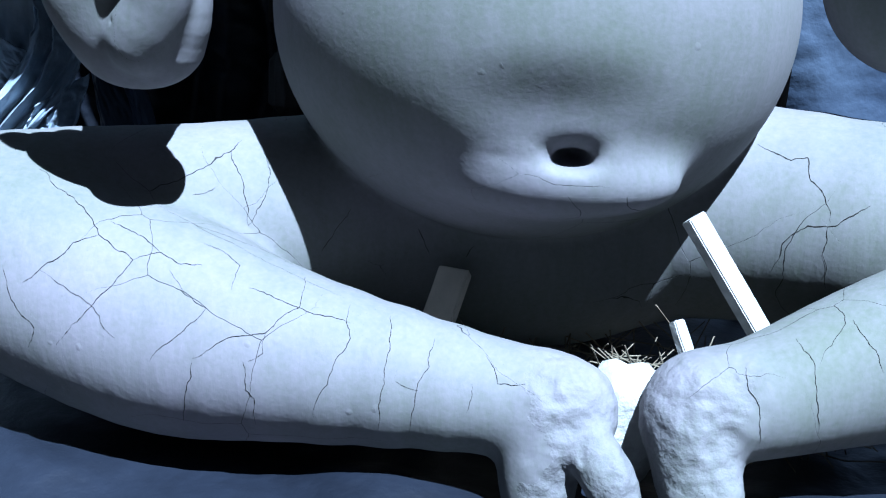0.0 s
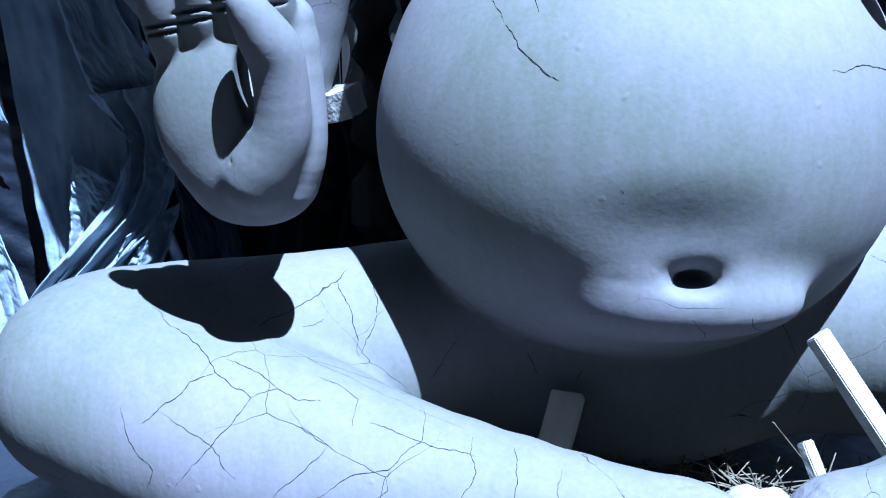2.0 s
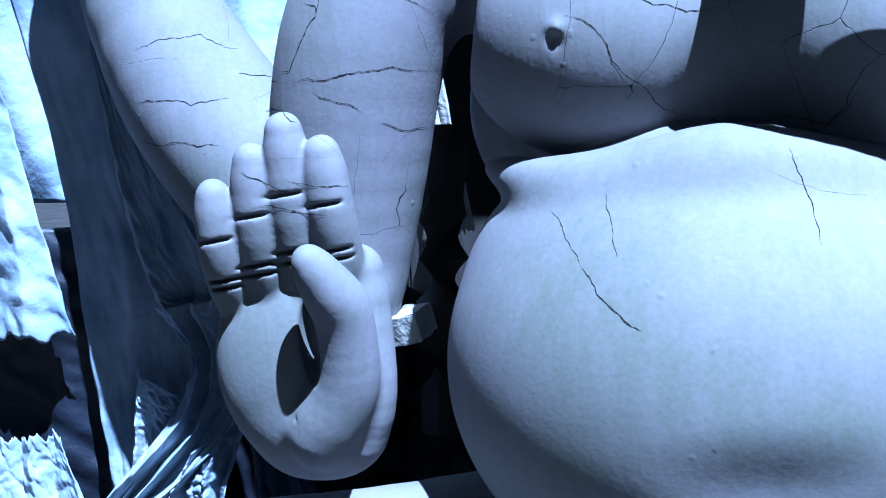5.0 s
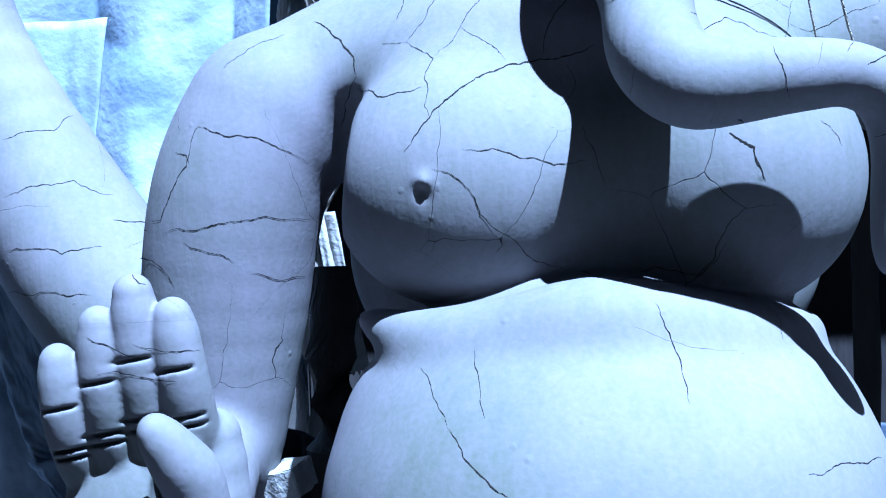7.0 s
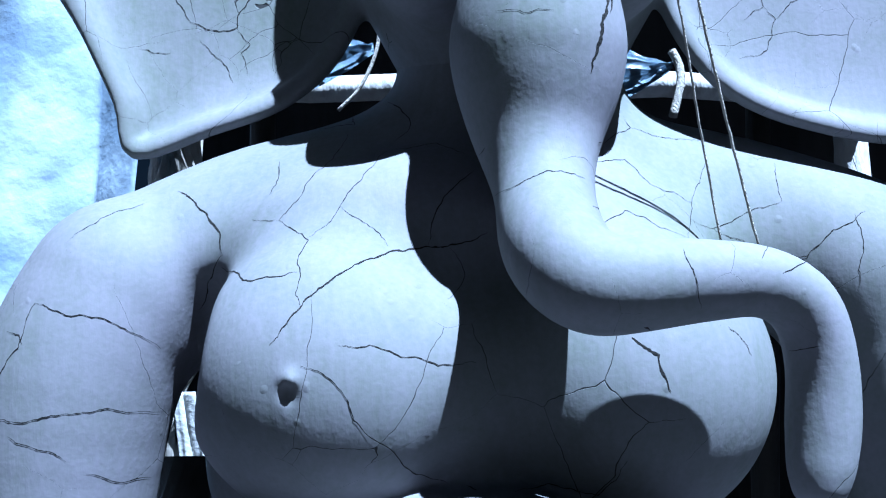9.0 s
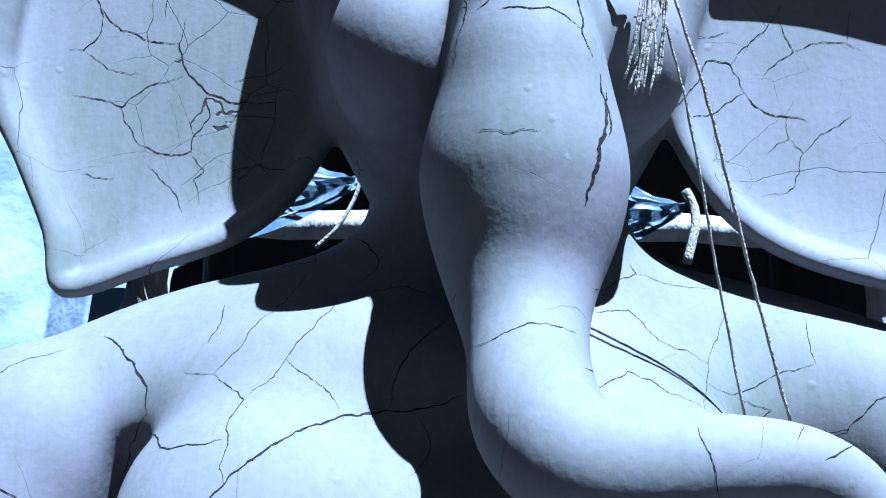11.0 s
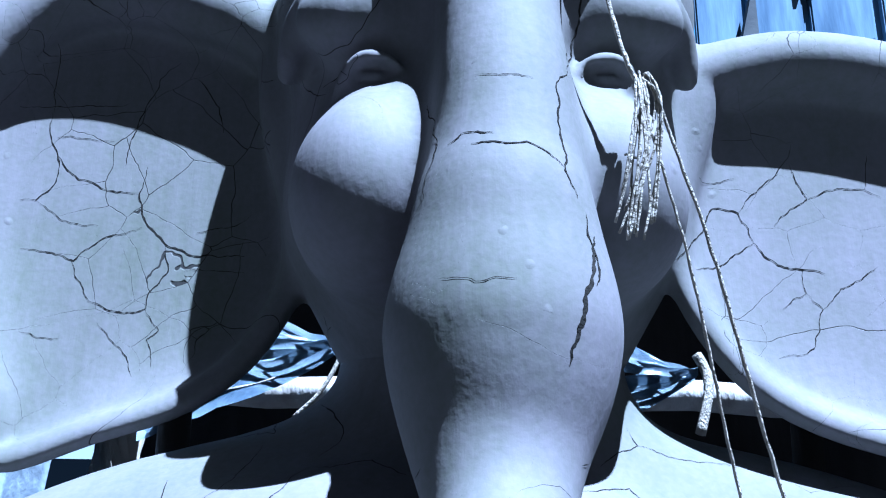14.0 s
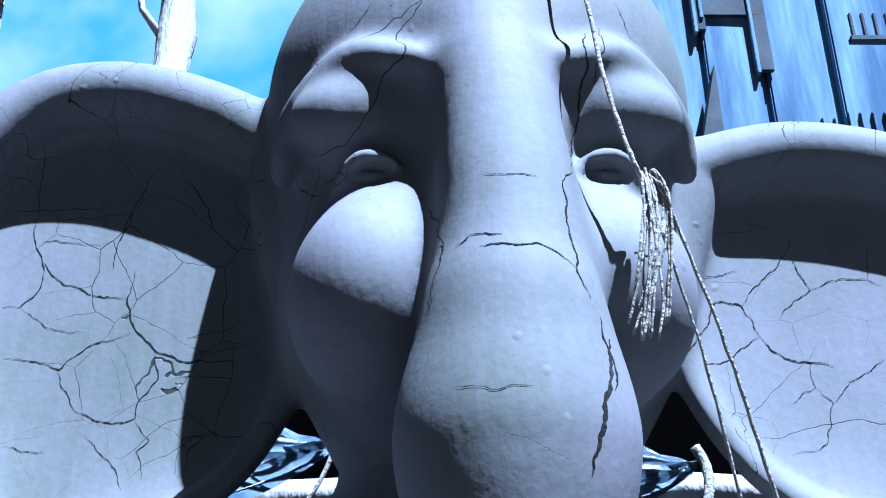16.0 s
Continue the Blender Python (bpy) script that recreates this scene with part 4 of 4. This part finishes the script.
# ---- rolled plastic tied on a pole behind the neck ----
def make_bundle():
    thing = tagged(new("tied_plastic"), "blue plastic sheeting gathered and tied on a pole behind the neck", "tarpaulin")
    bm = bmesh.new()
    tube(bm, [(-0.67 + 0.152 * i, 0.722, 2.06 + 0.006 * math.sin(i * 2.1)) for i in range(11)], 0.028, 10)
    part("pole", bm, BARK, thing, smooth=True)
    r = random.Random(9)
    for side, knot in ((-1, (-0.225, 0.58, 2.10)), (1, (0.375, 0.58, 2.06))):
        for i in range(8):
            k = Vector(knot)
            far = k + Vector((-0.34, 0.05 * r.uniform(-1, 1), 0.20 - 0.048 * i + r.uniform(-0.01, 0.01)))
            if side > 0:
                far = k + Vector((-0.30, 0.05 * r.uniform(-1, 1), 0.20 - 0.045 * i))
            bm = bmesh.new()
            w0, w1 = 0.006, r.uniform(0.014, 0.026)
            rows = []
            for j in range(13):
                t = j / 12
                c = k.lerp(far, t) + Vector((0, 0.02 * math.sin(6 * t + i), -0.02 * math.sin(math.pi * t) + 0.006 * n3(t * 8, i)))
                w = w0 + (w1 - w0) * t
                rows.append([bm.verts.new(c + Vector((0, 0.5 * w * (q - 1) * math.sin(i + 3 * t), w * (q - 1) + 0.006 * (q == 1)))) for q in range(3)])
            for p0, p1 in zip(rows, rows[1:]):
                for q in range(2):
                    bm.faces.new((p0[q], p1[q], p1[q + 1], p0[q + 1]))
            bmesh.ops.solidify(bm, geom=bm.faces[:], thickness=0.003)
            part("strip", bm, PLASTIC, thing, smooth=True)
        bm = bmesh.new()
        tube(bm, spline([Vector(knot) + Vector(o) for o in ((0.0, -0.015, 0.07), (0.012, -0.02, 0.03), (0.0, -0.02, -0.03), (-0.03, -0.02, -0.09), (-0.07, -0.015, -0.13))] if side < 0 else
                        [Vector(knot) + Vector(o) for o in ((0.0, -0.015, 0.03), (0.012, -0.02, 0.0), (0.012, -0.03, -0.04), (-0.006, -0.03, -0.11))], 6), 0.004 if side < 0 else 0.009, 7)
        part("tie", bm, TWINE, thing, smooth=True)


make_bundle()

# sunlit strip of board seen between arm and body, drawn as a thin sheet
tagged(hanging("board_strip", PLASTER, "white strip of board behind the waist", ((-0.645, 0.74, 1.42), (-0.60, 0.74, 1.42), (-0.605, 0.74, 1.04), (-0.535, 0.74, 1.05)), 1.0, 0.02, seed=21, nx=16, ny=40, low_jag=0.04), category="cloth")

# speckled blue sheet on the far side
tagged(hanging("hanging_sheet", TARP_GREY, "grey-blue speckled sheet hanging behind the thigh", ((0.35, 0.72, 0.92), (1.6, 0.66, 0.92), (0.35, 0.70, 0.25), (1.6, 0.60, 0.25)), 4, 0.08, seed=25))


# ---- props, straw and plaster under the belly ----
def make_prop(a, b, width, thick, label, material=WOOD_PALE, roll=0.0, seed=0):
    length = (Vector(b) - Vector(a)).length
    return tagged(link_bm("wooden_prop", board((width, thick, length), between(a, b, roll), 0.002, seed)
                          , material), label, "wood", "wooden props")


make_prop((-0.165, -0.315, 0.56), (-0.235, -0.51, 0.36), 0.05, 0.02, "sawn pale wooden slat propped under the belly", seed=31)
make_prop((0.172, -0.42, 0.695), (0.372, -0.52, 0.40), 0.036, 0.018, "whitewashed slat leaning from thigh to shin", PLASTER, 20, 32)
make_prop((-0.62, 0.03, 0.955), (-0.532, 0.0, 0.975), 0.066, 0.05, "white stub of wood sticking out behind the arm", PLASTER, 10, 33)
make_prop((0.16, -0.44, 0.545), (0.21, -0.50, 0.42), 0.022, 0.015, "splintered bit of wood behind the ankle", PLASTER, 0, 34)
make_prop((0.20, -0.72, 0.37), (0.48, -0.70, 0.385), 0.03, 0.022, "pale batten lying on the sheet before the feet", WOOD_PALE, 0, 35)
make_prop((-1.05, -0.90, 0.345), (-0.42, -0.86, 0.335), 0.05, 0.022, "pale batten lying on the sheet before the shin", WOOD_PALE, 0, 36)

bm = bmesh.new()
bmesh.ops.create_icosphere(bm, subdivisions=4, radius=1)
for v in bm.verts:
    d = 1 + 0.16 * n3(v.co.x * 2, v.co.y * 2, v.co.z * 2) + 0.07 * n3(v.co.x * 7, v.co.y * 7, v.co.z * 7)
    v.co = Vector((0.080 * v.co.x, 0.05 * v.co.y, 0.095 * v.co.z)) * d + Vector((0.080, -0.51, 0.412))
tagged(link_bm("plaster_lump", bm, PLASTER, True), "rough white lump of plaster wedged between the ankles", "plaster")

bm = bmesh.new()
rs = random.Random(12)
for i in range(420):
    c = Vector((rs.uniform(-0.28, 0.45), rs.uniform(-0.44, -0.16), 0.0))
    c.z = floor_z(c.x, c.y) + rs.uniform(0.0, 0.07)
    d = Vector((rs.uniform(-1, 1), rs.uniform(-0.5, 0.5), rs.uniform(-0.7, 1))).normalized() * rs.uniform(0.04, 0.12)
    tube(bm, [c - d, c + Vector((rs.uniform(-1, 1), rs.uniform(-1, 1), rs.uniform(-1, 1))) * 0.012, c + d], 0.0013, 4)
tagged(link_bm("straw", bm, STRAW), "loose dry straw stuffing under the belly", "straw", kind="stuff")


# ---- twine ----
def strand(bm, pts, r, seed, fuzz=0.003):
    rr = random.Random(seed)
    q = spline(pts, 10)
    q = [Vector(p) + Vector([rr.uniform(-1, 1) * fuzz for _ in range(3)]) for p in q]
    tube(bm, q, [r * rr.uniform(0.9, 1.1) for _ in q], 6)


def make_twine():
    thing = tagged(new("jute_twine"), "jute twine tied round the brow and hanging in a frayed skein", "twine")
    bm = bmesh.new()
    strand(bm, [(0.06, -0.26, 2.52), (0.098, -0.285, 2.36), (0.112, -0.30, 2.21), (0.130, -0.305, 2.11), (0.142, -0.30, 2.084)], 0.0026, 1, 0.0005)
    part("cord", bm, TWINE, thing, smooth=True)
    rr = random.Random(4)
    for i in range(16):
        bm = bmesh.new()
        x = 0.146 + rr.uniform(-0.013, 0.013)
        top, end = 2.08 + rr.uniform(0.0, 0.014), 1.915 + rr.uniform(0, 0.12) * rr.random()
        strand(bm, [(0.143, -0.302, 2.072), (0.5 * (x + 0.145), -0.306, top), (x + 0.003, -0.309 - rr.uniform(0, 0.008), 2.055), (x + rr.uniform(-0.008, 0.006), -0.306 - rr.uniform(0, 0.008), 2.0), (x - 0.012 + rr.uniform(-0.012, 0.008), -0.30, end)], 0.0013, 10 + i, 0.0004)
        part("skein_strand", bm, TWINE, thing, smooth=True)
    for i, (a, b) in enumerate((((0.150, -0.31, 2.03), (0.263, -0.15, 1.60)), ((0.158, -0.31, 2.06), (0.314, -0.15, 1.59)))):
        bm = bmesh.new()
        a, b = Vector(a), Vector(b)
        strand(bm, [a, a.lerp(b, 0.3) + Vector((0.003, -0.01, 0)), a.lerp(b, 0.65) + Vector((0, -0.006, 0)), b], 0.0017 + 0.0004 * i, 40 + i, 0.0006)
        part("cord", bm, TWINE, thing, smooth=True)


make_twine()

# ---- weathered building, trees and sky beyond ----
def make_building():
    thing = tagged(new("concrete_building"), "tall weathered blue-grey concrete building beyond the shed", "building")
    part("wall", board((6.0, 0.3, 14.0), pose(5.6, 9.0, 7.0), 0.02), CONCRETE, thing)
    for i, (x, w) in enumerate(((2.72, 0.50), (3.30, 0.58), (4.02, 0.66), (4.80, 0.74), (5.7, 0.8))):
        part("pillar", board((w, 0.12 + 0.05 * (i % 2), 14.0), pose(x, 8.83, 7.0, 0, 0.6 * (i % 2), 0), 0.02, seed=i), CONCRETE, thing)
    for x, z, w in ((3.02, 9.9, 0.10), (3.67, 9.35, 0.16), (3.4, 10.1, 0.7)):
        pane = part("window", board((w, 0.06, 1.0), pose(x, 8.72, z), 0.01), CONCRETE_DARK, thing)
        part("frame", board((0.04, 0.08, 1.1), pose(x - 0.5 * w - 0.02, 8.70, z), 0.005), CONCRETE, pane)
    grate = part("balcony_grate", board((0.9, 0.1, 0.06), pose(4.9, 8.3, 8.95), 0.005), CONCRETE_DARK, thing)
    for i in range(7):
        part("bar", board((0.03, 0.05, 0.35), pose(4.5 + 0.13 * i, 8.3, 9.12), 0.003), CONCRETE_DARK, grate)
    bm = bmesh.new()
    corners = [bm.verts.new(p) for p in ((2.50, 8.45, 6.6), (3.02, 8.45, 6.6), (3.02, 8.45, 8.75))]
    prism = bmesh.ops.extrude_face_region(bm, geom=[bm.faces.new(corners)])
    bmesh.ops.translate(bm, vec=(0, 0.2, 0), verts=[v for v in prism["geom"] if isinstance(v, bmesh.types.BMVert)])
    bmesh.ops.recalc_face_normals(bm, faces=bm.faces)
    part("lean_to", bm, CONCRETE_DARK, thing, "dark slanting lean-to against the wall")


make_building()
tagged(link_bm("roof_eave", board((2.4, 0.6, 0.12), pose(3.75, 5.0, 5.95, 0, -55, 0), 0.01), CONCRETE_DARK), "dark eave of a neighbouring lean-to roof", "roof", kind="structure")


def make_trunk(x, y, r, label, seed):
    thing = tagged(new("bare_tree"), label, "tree", "bare trees")
    bm = bmesh.new()
    pts = [(x + 0.05 * n3(i * 0.5, seed), y, 0.4 * i) for i in range(16)]
    tube(bm, pts, [r * (1.15 - 0.02 * i) * (1 + 0.1 * n3(i * 1.7, seed, 4)) for i in range(16)], 16)
    part("trunk", bm, BARK, thing, smooth=True)
    rr = random.Random(seed)
    for i in range(5):
        z = 3.55 + 0.3 * i
        bm = bmesh.new()
        s = rr.choice((-1, 1))
        tube(bm, [(x, y, z), (x + s * r * 1.3, y - 0.05, z + 0.1), (x + s * r * 1.9, y - 0.05, z + 0.28)], [r * 0.25, r * 0.18, r * 0.1], 7)
        part("stub_branch", bm, BARK, thing, smooth=True)


make_trunk(-0.80, 1.4, 0.058, "pale bare trunk with mossy bark behind the ear", 3)
make_trunk(-1.46, 1.6, 0.07, "slim pale trunk at the edge of the yard", 8)


def sky_material():
    m = bpy.data.materials.new("sky_backdrop")
    m.use_nodes = True
    n, l = m.node_tree.nodes, m.node_tree.links
    n.remove(n["Principled BSDF"])
    co, tx, rp, em = n.new("ShaderNodeTexCoord"), n.new("ShaderNodeTexNoise"), n.new("ShaderNodeValToRGB"), n.new("ShaderNodeEmission")
    tx.inputs["Scale"].default_value, tx.inputs["Detail"].default_value = 0.045, 5
    l.new(co.outputs["Object"], tx.inputs["Vector"])
    l.new(tx.outputs["Fac"], rp.inputs[0])
    rp.color_ramp.elements[0].position, rp.color_ramp.elements[0].color = 0.46, (0.19, 0.48, 0.78, 1)
    rp.color_ramp.elements[1].position, rp.color_ramp.elements[1].color = 0.62, (0.72, 0.84, 0.9, 1)
    l.new(rp.outputs[0], em.inputs[0])
    em.inputs[1].default_value = 0.26
    l.new(em.outputs[0], n["Material Output"].inputs[0])
    return m


bm = bmesh.new()
bmesh.ops.create_grid(bm, x_segments=2, y_segments=2, size=45)
bm.transform(pose(-18, 60, 60, 90, 0, 0))
tagged(link_bm("backdrop", bm, sky_material()), "blue sky with thin white cloud", "sky", kind="structure")
